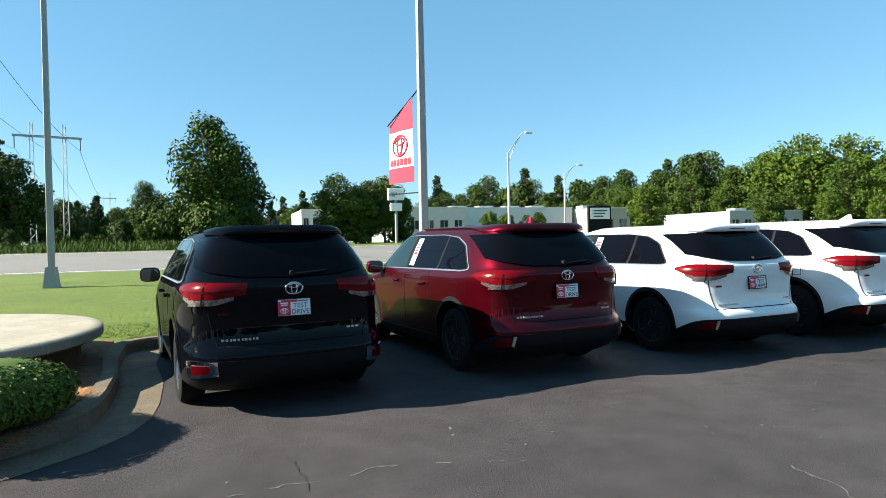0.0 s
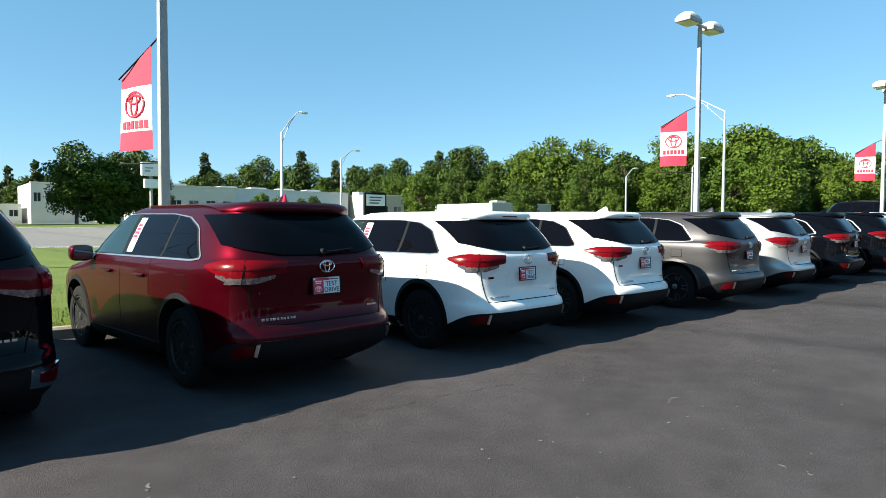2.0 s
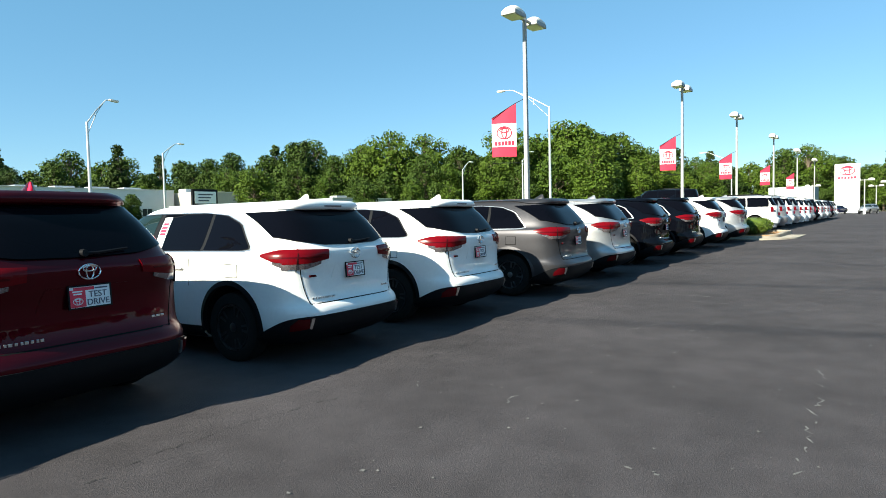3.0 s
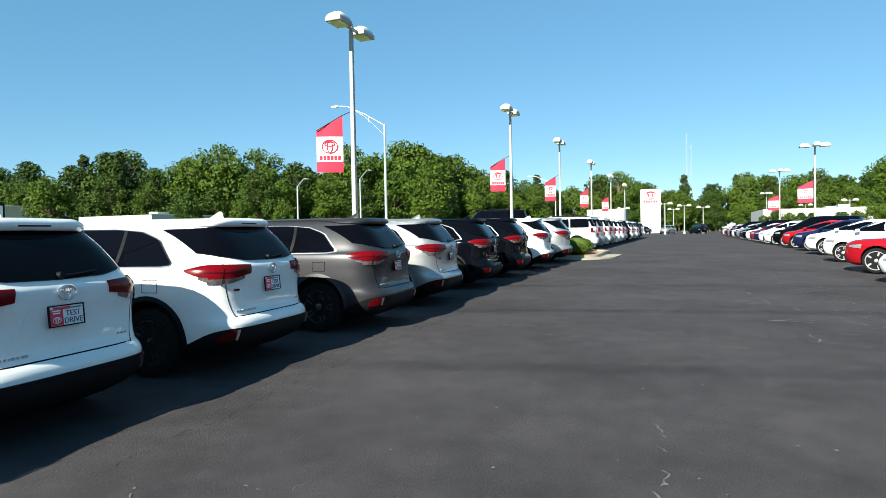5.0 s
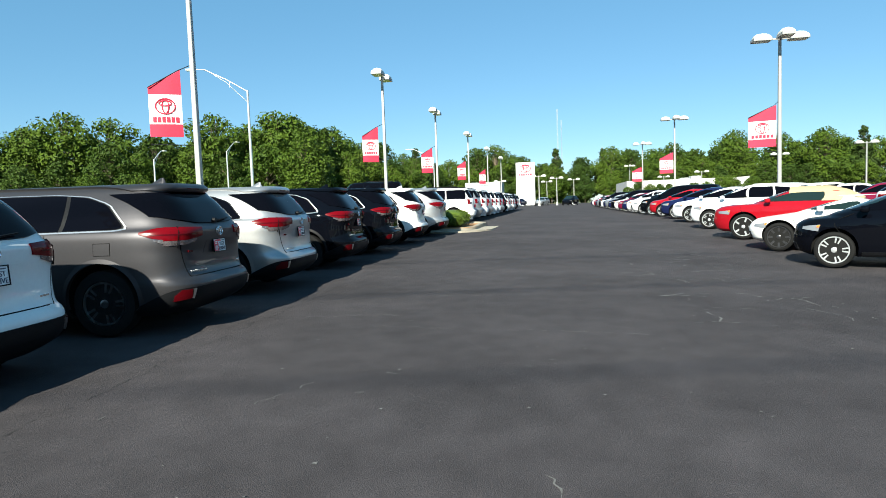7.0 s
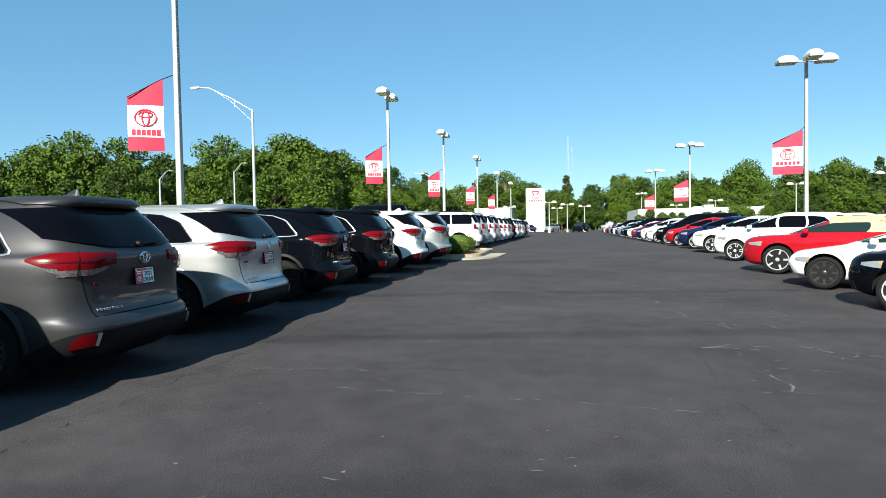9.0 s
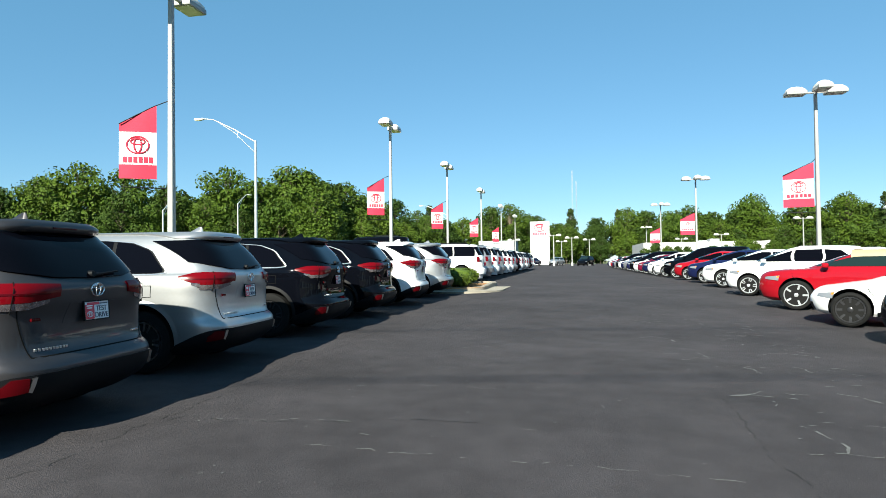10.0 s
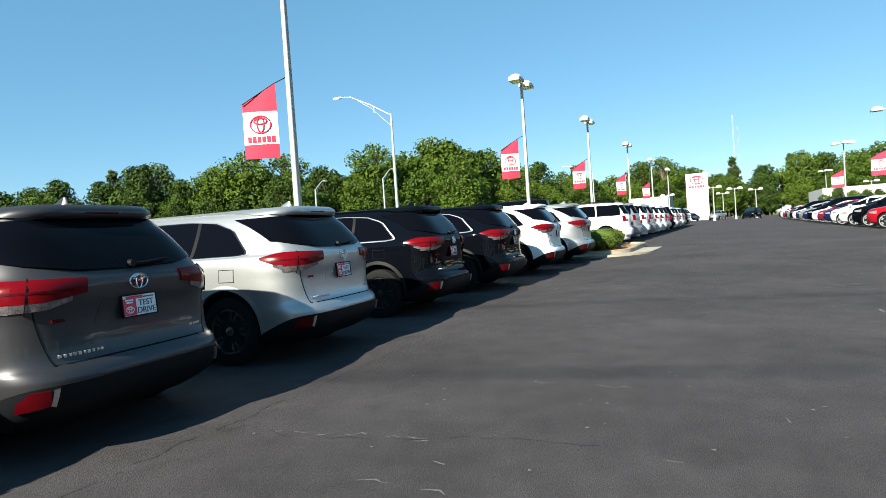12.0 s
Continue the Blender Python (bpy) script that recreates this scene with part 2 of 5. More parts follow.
def prism(outline, z0, z1):
    """A solid from a flat outline of (x, y)."""
    bm = bmesh.new()
    lo = [bm.verts.new((x, y, z0)) for x, y in outline]
    hi = [bm.verts.new((x, y, z1)) for x, y in outline]
    bm.faces.new(lo[::-1])
    bm.faces.new(hi)
    n = len(lo)
    for i in range(n):
        bm.faces.new((lo[i], lo[(i + 1) % n], hi[(i + 1) % n], hi[i]))
    return bm


def lerp_table(table, v):
    if v <= table[0][0]:
        return table[0][1]
    for (a, p), (b, q) in zip(table, table[1:]):
        if v <= b:
            return p + (q - p) * (v - a) / (b - a)
    return table[-1][1]


def lettering(body, size, m, mat, parent, name="lettering", depth=0.002, label=""):
    cu = bpy.data.curves.new(name, "FONT")
    cu.body, cu.size, cu.extrude = body, size, depth
    cu.align_x, cu.align_y = "CENTER", "CENTER"
    tmp = bpy.data.objects.new(name, cu)
    scene.collection.objects.link(tmp)
    dg = bpy.context.evaluated_depsgraph_get()
    me = bpy.data.meshes.new_from_object(tmp.evaluated_get(dg))
    bpy.data.objects.remove(tmp)
    me.materials.clear()
    me.materials.append(mat)
    ob = new(name, me)
    ob.parent = parent
    ob.matrix_basis = m
    if label:
        ob["label"] = label
    return ob


# ---- ground heights ----
def smooth01(t):
    t = max(0.0, min(1.0, t))
    return t * t * (3 - 2 * t)


def lot_z(x):
    return 0.45 * smooth01((x - 4) / 38) + 0.14 * smooth01((x - 50) / 60) - 0.045 * math.exp(-((x - 6.3) / 2.2) ** 2)


def cross(y):
    """The lane falls a little towards the facing row."""
    return -0.02 * max(0.0, min(7.0, -2.5 - y))


BERM = [(4.2, 0.12), (21.0, 0.55), (40.0, 1.2), (60.0, 1.3), (4000.0, 1.3)]


def land_z(x, y):
    return lot_z(x) + (lerp_table(BERM, y) if y > 4.2 else cross(y))


X_LINES = [-3000, -800, -300, -120, -60, -40, -30, -20, -10, -6, -4, -2, 0, 1, 2, 3] + list(range(4, 14)) + list(range(14, 44, 2)) + [50, 60, 80, 100, 130, 160, 200, 300, 800, 3000]


def sheet(name, y_lines, x_lines, z_of, mat, label, category, up=0.0):
    bm = bmesh.new()
    rows = [[bm.verts.new((x, y, z_of(x, y) + up)) for x in x_lines] for y in y_lines]
    for r0, r1 in zip(rows, rows[1:]):
        for i in range(len(x_lines) - 1):
            bm.faces.new((r0[i], r0[i + 1], r1[i + 1], r1[i]))
    ob = link_mesh(name, bm, mat, smooth=60)
    return tagged(ob, label, category, kind="structure")

# ---- cars ----
class Contour:
    """A smooth curve through (height, value) points that never overshoots them."""

    def __init__(self, table):
        self.xs, self.ys = [p[0] for p in table], [p[1] for p in table]
        n = len(table)
        d = [(self.ys[i + 1] - self.ys[i]) / (self.xs[i + 1] - self.xs[i]) for i in range(n - 1)]
        self.ms = [d[0]] + [0.0 if a * b <= 0 else 2 * a * b / (a + b) for a, b in zip(d, d[1:])] + [d[-1]]

    def __call__(self, v):
        xs, ys, ms = self.xs, self.ys, self.ms
        if v <= xs[0]:
            return ys[0]
        if v >= xs[-1]:
            return ys[-1]
        i = bisect_right(xs, v) - 1
        h = xs[i + 1] - xs[i]
        t = (v - xs[i]) / h
        t2, t3 = t * t, t * t * t
        return (2 * t3 - 3 * t2 + 1) * ys[i] + (t3 - 2 * t2 + t) * h * ms[i] + (3 * t2 - 2 * t3) * ys[i + 1] + (t3 - t2) * h * ms[i + 1]


def bisect_right(xs, v):
    lo, hi = 0, len(xs)
    while lo < hi:
        mid = (lo + hi) // 2
        if v < xs[mid]:
            hi = mid
        else:
            lo = mid + 1
    return lo


class Shell:
    """A car's skin: at each height an outline with its half width, rear and front."""

    def __init__(self, width, rear, front, mid, pq=(11.0, 4.8), fpq=(7.0, 3.6)):
        self.width, self.rear, self.front = Contour(width), Contour(rear), Contour(front)
        self.mid, self.pq, self.fpq = mid, pq, fpq

    def at(self, th, z):
        """th: 90 is the rear's middle, 0 the right flank, -90 the front; beyond 90 the left."""
        c, s = math.cos(radians(th)), math.sin(radians(th))
        p, q = self.pq if s >= 0 else self.fpq
        w = self.width(z)
        reach = self.mid - self.rear(z) if s >= 0 else self.front(z) - self.mid
        x = math.copysign(abs(c) ** (2 / q), c) * w
        y = self.mid - math.copysign(abs(s) ** (2 / p), s) * reach
        return Vector((x, y, z))

    def normal(self, th, z):
        a = self.at(th + 0.5, z) - self.at(th - 0.5, z)
        b = self.at(th, z + 0.01) - self.at(th, z - 0.01)
        n = a.cross(b)
        n = n.normalized() if n.length > 1e-9 else Vector((0, -1, 0))
        out = self.at(th, z) - Vector((0, self.mid, z))
        return n if n.dot(out) > 0 else -n

    def th_rear(self, x, z):
        w = self.width(z)
        c = min(1.0, abs(x) / w) ** (self.pq[1] / 2)
        return math.degrees(math.acos(math.copysign(c, x)))

    def th_side(self, y, z, side):
        if y <= self.mid:
            s = min(1.0, (self.mid - y) / (self.mid - self.rear(z))) ** (self.pq[0] / 2)
        else:
            s = -(min(1.0, (y - self.mid) / (self.front(z) - self.mid)) ** (self.fpq[0] / 2))
        th = math.degrees(math.asin(s))
        return th if side > 0 else 180 - th

    def body(self, levels, n=80):
        bm = bmesh.new()
        levels = [v for a, b in zip(levels, levels[1:]) for v in (a, (a + b) / 2)] + [levels[-1]]
        ths = [360 * k / n + 0.01 for k in range(n)]
        rings = [[bm.verts.new(self.at(th if th <= 180 else th - 360, z)) for th in ths] for z in levels]
        for r0, r1 in zip(rings, rings[1:]):
            for k in range(n):
                bm.faces.new((r0[k], r0[(k + 1) % n], r1[(k + 1) % n], r1[k]))
        bm.faces.new(rings[0][::-1])
        bm.faces.new(rings[-1])
        return bm

    def patch(self, low, high, m=5, up=0.004, sink=0.02):
        """A raised plate on the skin between two edges of (th, z)."""
        bm = bmesh.new()
        grid, back = [], []
        for i in range(m + 1):
            t = i / m
            row, brow = [], []
            for (a, z0), (b, z1) in zip(low, high):
                th, z = a + (b - a) * t, z0 + (z1 - z0) * t
                p, nn = self.at(th, z), self.normal(th, z)
                row.append(bm.verts.new(p + nn * up))
                brow.append(bm.verts.new(p - nn * sink))
            grid.append(row)
            back.append(brow)
        k = len(low)
        for i in range(m):
            for j in range(k - 1):
                bm.faces.new((grid[i][j], grid[i][j + 1], grid[i + 1][j + 1], grid[i + 1][j]))
        rim = [(0, j) for j in range(k)] + [(i, k - 1) for i in range(1, m + 1)] + [(m, j) for j in range(k - 2, -1, -1)] + [(i, 0) for i in range(m - 1, 0, -1)]
        for (a, b), (c, d) in zip(rim, rim[1:] + rim[:1]):
            bm.faces.new((grid[a][b], grid[c][d], back[c][d], back[a][b]))
        return bm

    def rear_patch(self, low, high, n=14, **kw):
        """Edges given as (x, z) polylines over the rear."""
        lo, hi = spread(low, n), spread(high, n)
        return self.patch([(self.th_rear(x, z), z) for x, z in lo], [(self.th_rear(x, z), z) for x, z in hi], **kw)

    def side_patch(self, low, high, side, n=14, **kw):
        """Edges given as (y, z) polylines along a flank."""
        lo, hi = spread(low, n), spread(high, n)
        return self.patch([(self.th_side(y, z, side), z) for y, z in lo], [(self.th_side(y, z, side), z) for y, z in hi], **kw)


def spread(line, n):
    """n + 1 points evenly along a polyline's first coordinate."""
    a, b = line[0][0], line[-1][0]
    pts = sorted(line)
    return [(a + (b - a) * i / n, lerp_table(pts, a + (b - a) * i / n)) for i in range(n + 1)]


def cut_wells(ob, spots, r, half):
    """Cuts round wheel wells through the body's flanks."""
    cutters = []
    for y, z in spots:
        for s in (-1, 1):
            bm = lathe([(0, r), (0.34, r)], 40)
            c = link_mesh("cutter", bm, M["under"])
            c.matrix_basis = Matrix.Translation((s * half - (0.27 if s > 0 else 0.07), y, z))
            md = ob.modifiers.new("well", "BOOLEAN")
            md.operation, md.object, md.solver, md.material_mode = "DIFFERENCE", c, "EXACT", "TRANSFER"
            cutters.append(c)
    bpy.context.view_layer.update()
    dg = bpy.context.evaluated_depsgraph_get()
    me = bpy.data.meshes.new_from_object(ob.evaluated_get(dg))
    ob.modifiers.clear()
    ob.data = me
    for c in cutters:
        bpy.data.objects.remove(c)
    me.shade_smooth()
    me.set_sharp_from_angle(angle=radians(38))


def spokes(bm, r, n, width, deep, twin=False):
    for k in range(n):
        for off in ((-0.17, 0.17) if twin else (0.0,)):
            a = 2 * math.pi * k / n + off
            d, t = Vector((0, math.cos(a), math.sin(a))), Vector((0, -math.sin(a), math.cos(a)))
            vs = []
            for rr, w, x in ((0.05, width * 0.75, 0.0), (r, width, 0.012)):
                for sgn in (-1, 1):
                    for dx in (x, x - deep):
                        vs.append(bm.verts.new(d * rr + t * (w / 2 * sgn) + Vector((dx, 0, 0))))
            for q in ((0, 1, 3, 2), (4, 6, 7, 5), (0, 4, 5, 1), (2, 3, 7, 6), (0, 2, 6, 4), (1, 5, 7, 3)):
                bm.faces.new([vs[i] for i in q])


def wheel_parts(car, x, y, r, rim_mat, n_spokes=5, twin=True, side=1, rim_r=None):
    rr = rim_r or r * 0.66
    tyre = part("tyre", lathe([(-0.115, rr), (-0.12, r * 0.86), (-0.10, r * 0.97), (-0.06, r), (0.06, r), (0.10, r * 0.97), (0.118, r * 0.86), (0.112, rr + 0.01), (0.09, rr)], 36), M["tyre"], car, smooth=40)
    m = Matrix.Translation((x, y, r)) @ Matrix.Rotation(0 if side > 0 else math.pi, 4, "Z")
    tyre.matrix_basis = m
    bm = lathe([(0.095, rr), (0.108, rr), (0.108, rr - 0.018), (0.06, rr - 0.03), (-0.02, rr - 0.03)], 36)
    bm.faces.ensure_lookup_table()
    caps = [f for f in bm.faces if len(f.verts) > 4]
    bmesh.ops.delete(bm, geom=caps, context="FACES")
    part("rim_barrel", bm, rim_mat, tyre, smooth=40)
    bm = bmesh.new()
    spokes(bm, rr - 0.012, n_spokes, rr * (0.115 if twin else 0.19), 0.03, twin)
    bmesh.ops.translate(bm, verts=bm.verts, vec=(0.085, 0, 0))
    part("spokes", bm, rim_mat, tyre)
    part("hub_cap", lathe([(0.06, 0.052), (0.098, 0.048), (0.106, 0.03)], 20), rim_mat, tyre, smooth=40)
    part("brake_disc", lathe([(-0.01, rr - 0.035), (0.0, rr - 0.035)], 24), M["under"], tyre)
    return tyre


def ellipse_ring(rx, rz, tube_r, n=28, cx=0.0, cz=0.0):
    bm = bmesh.new()
    pts = [(cx + rx * math.cos(2 * math.pi * k / n), 0, cz + rz * math.sin(2 * math.pi * k / n)) for k in range(n + 1)]
    add_tube(bm, pts, tube_r, 6, caps=False)
    return bm


def oval_emblem(parent, m, rx, mat, name="emblem"):
    """Three interlocking ovals as plain shapes."""
    bm = bmesh.new()
    for ax, az, cz in ((1.0, 0.68, 0.0), (0.34, 0.64, 0.0), (0.62, 0.24, 0.30)):
        pts = [(rx * ax * math.cos(2 * math.pi * k / 28), 0, rx * cz + rx * az * math.sin(2 * math.pi * k / 28)) for k in range(29)]
        add_tube(bm, pts, rx * 0.085, 6, caps=False)
    ob = part(name, bm, mat, parent, smooth=60)
    ob.matrix_basis = m
    return ob


SUV_W = [(0.22, 0.84), (0.30, 0.92), (0.45, 0.945), (0.62, 0.955), (0.80, 0.96), (0.95, 0.955), (1.08, 0.945), (1.15, 0.925), (1.19, 0.895), (1.30, 0.845), (1.45, 0.765), (1.55, 0.70), (1.61, 0.645), (1.645, 0.56), (1.665, 0.42), (1.675, 0.2)]
SUV_R = [(0.22, 0.25), (0.30, 0.10), (0.36, 0.02), (0.44, -0.02), (0.54, -0.03), (0.60, 0.0), (0.64, 0.050), (0.72, 0.074), (0.82, 0.082), (0.90, 0.082), (1.05, 0.055), (1.14, 0.05), (1.22, 0.10), (1.30, 0.16), (1.45, 0.29), (1.57, 0.40), (1.61, 0.36), (1.645, 0.40), (1.665, 0.70), (1.675, 1.3)]
SUV_F = [(0.22, 4.55), (0.30, 4.70), (0.42, 4.82), (0.55, 4.84), (0.75, 4.80), (0.88, 4.72), (0.96, 4.55), (1.02, 4.15), (1.07, 3.85), (1.12, 3.70), (1.30, 3.38), (1.50, 3.02), (1.60, 2.78), (1.645, 2.5), (1.665, 2.2), (1.675, 1.8)]
SUV_LEVELS = [0.22, 0.26, 0.30, 0.36, 0.44, 0.54, 0.58, 0.60, 0.64, 0.70, 0.78, 0.82, 0.90, 0.96, 1.0, 1.04, 1.08, 1.12, 1.15, 1.17, 1.19, 1.22, 1.26, 1.30, 1.38, 1.45, 1.51, 1.55, 1.58, 1.61, 1.63, 1.645, 1.657, 1.665, 1.671, 1.675]


def crossover(label, coat_mat, rim_mat, chrome_corner=False, sticker=False, fin_mat=None, plate=True, group="crossovers in the display row"):
    car = thing("crossover", label, "car", group=group)
    sh = Shell(SUV_W, SUV_R, SUV_F, 2.42)
    body = part("body", sh.body(SUV_LEVELS, 128), coat_mat, car)
    cut_wells(body, ((0.98, 0.40), (3.77, 0.40)), 0.43, 0.96)
    part("underbody", box(-0.80, 0.80, 0.3, 4.6, 0.24, 0.42, 0.03), M["under"], car)
    # lower cladding and bumper skirt
    part("bumper_skirt", sh.patch([(sh.th_side(0.52, 0.4, 1) + (180 - 2 * sh.th_side(0.52, 0.4, 1)) * i / 30, 0.223) for i in range(31)], [(sh.th_side(0.52, 0.4, 1) + (180 - 2 * sh.th_side(0.52, 0.4, 1)) * i / 30, 0.52 - 0.17 * abs(i / 15 - 1) ** 6) for i in range(31)], m=5, up=0.012), M["plastic"], car, "dark grey plastic bumper skirt", 50)
    for s in (-1, 1):
        part("sill", sh.side_patch([(1.45, 0.24), (3.3, 0.24)], [(1.45, 0.36), (3.3, 0.36)], s, up=0.012), M["plastic"], car, smooth=50)
        for y in (0.98, 3.77):
            bm = bmesh.new()
            rows = []
            for k in range(25):
                a = radians(-12 + 204 * k / 24)
                row = []
                for rr in (0.425, 0.475):
                    yy, zz = y + rr * math.cos(a), max(0.24, 0.40 + rr * math.sin(a))
                    th = sh.th_side(max(0.15, min(4.6, yy)), zz, s)
                    row.append(sh.at(th, zz) + Vector((s * (0.012 if rr < 0.45 else 0.003), 0, 0)))
                row.insert(0, row[0] - Vector((s * 0.05, 0, 0)))
                rows.append([bm.verts.new(v) for v in row])
            for r0, r1 in zip(rows, rows[1:]):
                for j in range(2):
                    bm.faces.new((r0[j], r0[j + 1], r1[j + 1], r1[j]))
            part("arch_trim", bm, M["plastic"] if rim_mat is M["rim_dark"] else coat_mat, car, smooth=60)
    # glass
    part("rear_window", sh.rear_patch([(-0.80, 1.305), (-0.70, 1.265), (-0.42, 1.225), (0, 1.215), (0.42, 1.225), (0.70, 1.265), (0.80, 1.305)], [(-0.70, 1.545), (-0.4, 1.568), (0, 1.575), (0.4, 1.568), (0.70, 1.545)], n=36, m=10, up=0.013), M["tint"], car, "dark tinted rear window", 60)
    part("windscreen", sh.patch([(-90 - 62 + 124 * i / 16, 1.13) for i in range(17)], [(-90 - 62 + 124 * i / 16, 1.57) for i in range(17)], m=6, up=0.005), M["glass"], car, smooth=60)
    for s in (-1, 1):
        part("window_surround", sh.side_patch([(0.68, 1.185), (0.80, 1.165), (3.62, 1.145)], [(0.68, 1.215), (0.92, 1.45), (1.2, 1.535), (1.6, 1.565), (2.5, 1.57), (2.85, 1.555), (3.62, 1.165)], s, n=40, m=6, up=0.006), M["trim_metal"], car, "thin chrome window surround", 60)
        part("window_pillar", sh.side_patch([(0.705, 1.197), (0.815, 1.179), (3.575, 1.157)], [(0.705, 1.222), (0.935, 1.442), (1.205, 1.525), (1.6, 1.556), (2.5, 1.561), (2.84, 1.547), (3.575, 1.178)], s, n=40, m=6, up=0.009), M["plastic"], car, "black pillar trim between the windows", 60)
        part("quarter_window", sh.side_patch([(0.73, 1.20), (0.83, 1.185), (1.42, 1.18)], [(0.73, 1.225), (0.95, 1.435), (1.2, 1.515), (1.42, 1.54)], s, m=6, up=0.011), M["tint"], car, "dark tinted quarter window", 60)
        part("side_window", sh.side_patch([(1.47, 1.18), (2.32, 1.17)], [(1.47, 1.545), (2.32, 1.55)], s, m=6, up=0.011), M["tint"], car, "dark tinted rear door window", 60)
        part("side_window", sh.side_patch([(2.40, 1.17), (3.50, 1.165)], [(2.40, 1.55), (2.82, 1.54), (3.50, 1.19)], s, m=6, up=0.011), M["glass"], car, "green front door window", 60)
        if sticker and s < 0:
            part("price_sticker", sh.side_patch([(2.16, 1.19), (2.30, 1.19)], [(2.16, 1.52), (2.30, 1.52)], s, n=4, m=4, up=0.014), M["paper"], car, "white and red price sticker")
            for k in range(4):
                part("sticker_bar", sh.side_patch([(2.18, 1.33 + 0.035 * k), (2.28, 1.33 + 0.035 * k)], [(2.18, 1.355 + 0.035 * k), (2.28, 1.355 + 0.035 * k)], s, n=3, m=1, up=0.017), M["plate_red"], car)
        if s < 0:
            part("fuel_door_gap", sh.side_patch([(0.84, 0.905), (1.04, 0.905)], [(0.84, 1.045), (1.04, 1.045)], s, n=6, m=4, up=0.0015), M["under"], car)
            part("fuel_door", sh.side_patch([(0.847, 0.912), (1.033, 0.912)], [(0.847, 1.038), (1.033, 1.038)], s, n=6, m=4, up=0.0035), coat_mat, car, smooth=60)
        # door seams and handles
        for y in (1.62, 2.36, 3.45):
            part("door_seam", sh.side_patch([(y, 0.40 if y != 1.62 else 0.80), (y + 0.008, 0.40 if y != 1.62 else 0.80)], [(y, 1.15), (y + 0.008, 1.15)], s, n=1, m=10, up=0.0015), M["under"], car)
        for y in (1.72, 2.58):
            h = sh.at(sh.th_side(y + 0.1, 0.99, s), 0.99)
            bm = box(-0.018, 0.018, -0.11, 0.11, -0.016, 0.016, 0.012)
            ob = part("door_handle", bm, coat_mat, car, smooth=60)
            ob.matrix_basis = Matrix.Translation(h + Vector((s * 0.018, 0, 0)))
        bm = box(-0.09, 0.09, -0.10, 0.06, -0.075, 0.075, 0.045)
        ob = part("wing_mirror", bm, coat_mat if chrome_corner or not fin_mat else coat_mat, car, smooth=60)
        ob.matrix_basis = Matrix.Translation((s * 1.05, 3.28, 1.16)) @ Matrix.Diagonal((1.3, 1.0, 1.2, 1))
        part("mirror_glass", box(-0.075, 0.075, -0.106, -0.099, -0.06, 0.06, 0.003), M["mirror"], ob)
        # tail lamp: red top, clear lower part
        ths = [sh.th_side(y, 1.1, 1) for y in (0.52, 0.48, 0.44, 0.40, 0.36, 0.32, 0.28, 0.24, 0.21)] + [sh.th_rear(x, 1.1) for x in (0.86, 0.82, 0.77, 0.72, 0.67, 0.62, 0.57, 0.52, 0.47, 0.42)]
        ths = ths if s > 0 else [180 - a for a in ths]
        lo_z = [lerp_table([(0, 1.125), (4, 1.075), (9, 1.045), (13, 1.05), (18, 1.085)], i) for i in range(19)]
        hi_z = [lerp_table([(0, 1.145), (5, 1.185), (9, 1.19), (18, 1.175)], i) for i in range(19)]
        lamp = part("tail_lamp", sh.patch(list(zip(ths, lo_z)), list(zip(ths, hi_z)), m=5, up=0.014), M["lamp_red"], car, "red tail lamp with clear lower lens", 50)
        part("lower_lens", sh.patch([(a, lerp_table([(4, 1.05), (8, 0.99), (13, 0.998), (16, 1.04)], i + 4)) for i, a in enumerate(ths[4:17])], [(a, lo_z[i + 4] - 0.002) for i, a in enumerate(ths[4:17])], m=3, up=0.012), M["lamp_clear"], lamp, "clear reversing lens", 50)
        part("lamp_strip", sh.patch([(a, 1.105) for a in ths[3:17]], [(a, 1.118) for a in ths[3:17]], m=1, up=0.018), M["reflector"], lamp, smooth=50)
        part("lamp_seam", sh.patch([(ths[11] - 0.25 * s, 0.97), (ths[11] + 0.25 * s, 0.97)], [(ths[11] - 0.25 * s, 1.195), (ths[11] + 0.25 * s, 1.195)], m=4, up=0.019), M["under"], lamp)
        # bumper reflector
        ths2 = [sh.th_rear(0.855 - 0.125 * i / 6, 0.44) for i in range(7)]
        ths2 = ths2 if s > 0 else [180 - a for a in ths2]
        if chrome_corner:
            part("reflector_bezel", sh.patch([(a, 0.365 + 0.006 * i) for i, a in enumerate([ths2[0] + (ths2[-1] - ths2[0]) * (k / 6 * 1.7 - 0.35) for k in range(7)])], [(a, 0.522) for a in [ths2[0] + (ths2[-1] - ths2[0]) * (k / 6 * 1.7 - 0.35) for k in range(7)]], m=3, up=0.02), M["chrome"], car, "chrome reflector surround", 40)
        part("bumper_reflector", sh.patch([(a, (0.405 if chrome_corner else 0.385) + 0.004 * i) for i, a in enumerate(ths2)], [(a, (0.490 if chrome_corner else 0.500) - (0.06 * max(0, (2 - i)) / 2 if not chrome_corner else 0)) for i, a in enumerate(ths2)], m=3, up=0.027), M["reflector"], car, "dark red bumper reflector", 40)
        if not chrome_corner:
            part("reflector_edge", sh.patch([(ths2[-1], 0.41), (ths2[-1] + 0.14 * (ths2[-1] - ths2[0]), 0.40)], [(ths2[-1] + 0.10 * (ths2[-1] - ths2[0]), 0.50), (ths2[-1] + 0.26 * (ths2[-1] - ths2[0]), 0.505)], m=2, up=0.028), M["trim_metal"], car, "thin bright reflector edge", 40)
        # headlamp, lit by nothing
        hl = [-(38 + 34 * i / 10) for i in range(11)]
        hl = hl if s > 0 else [180 - a - 360 for a in hl]
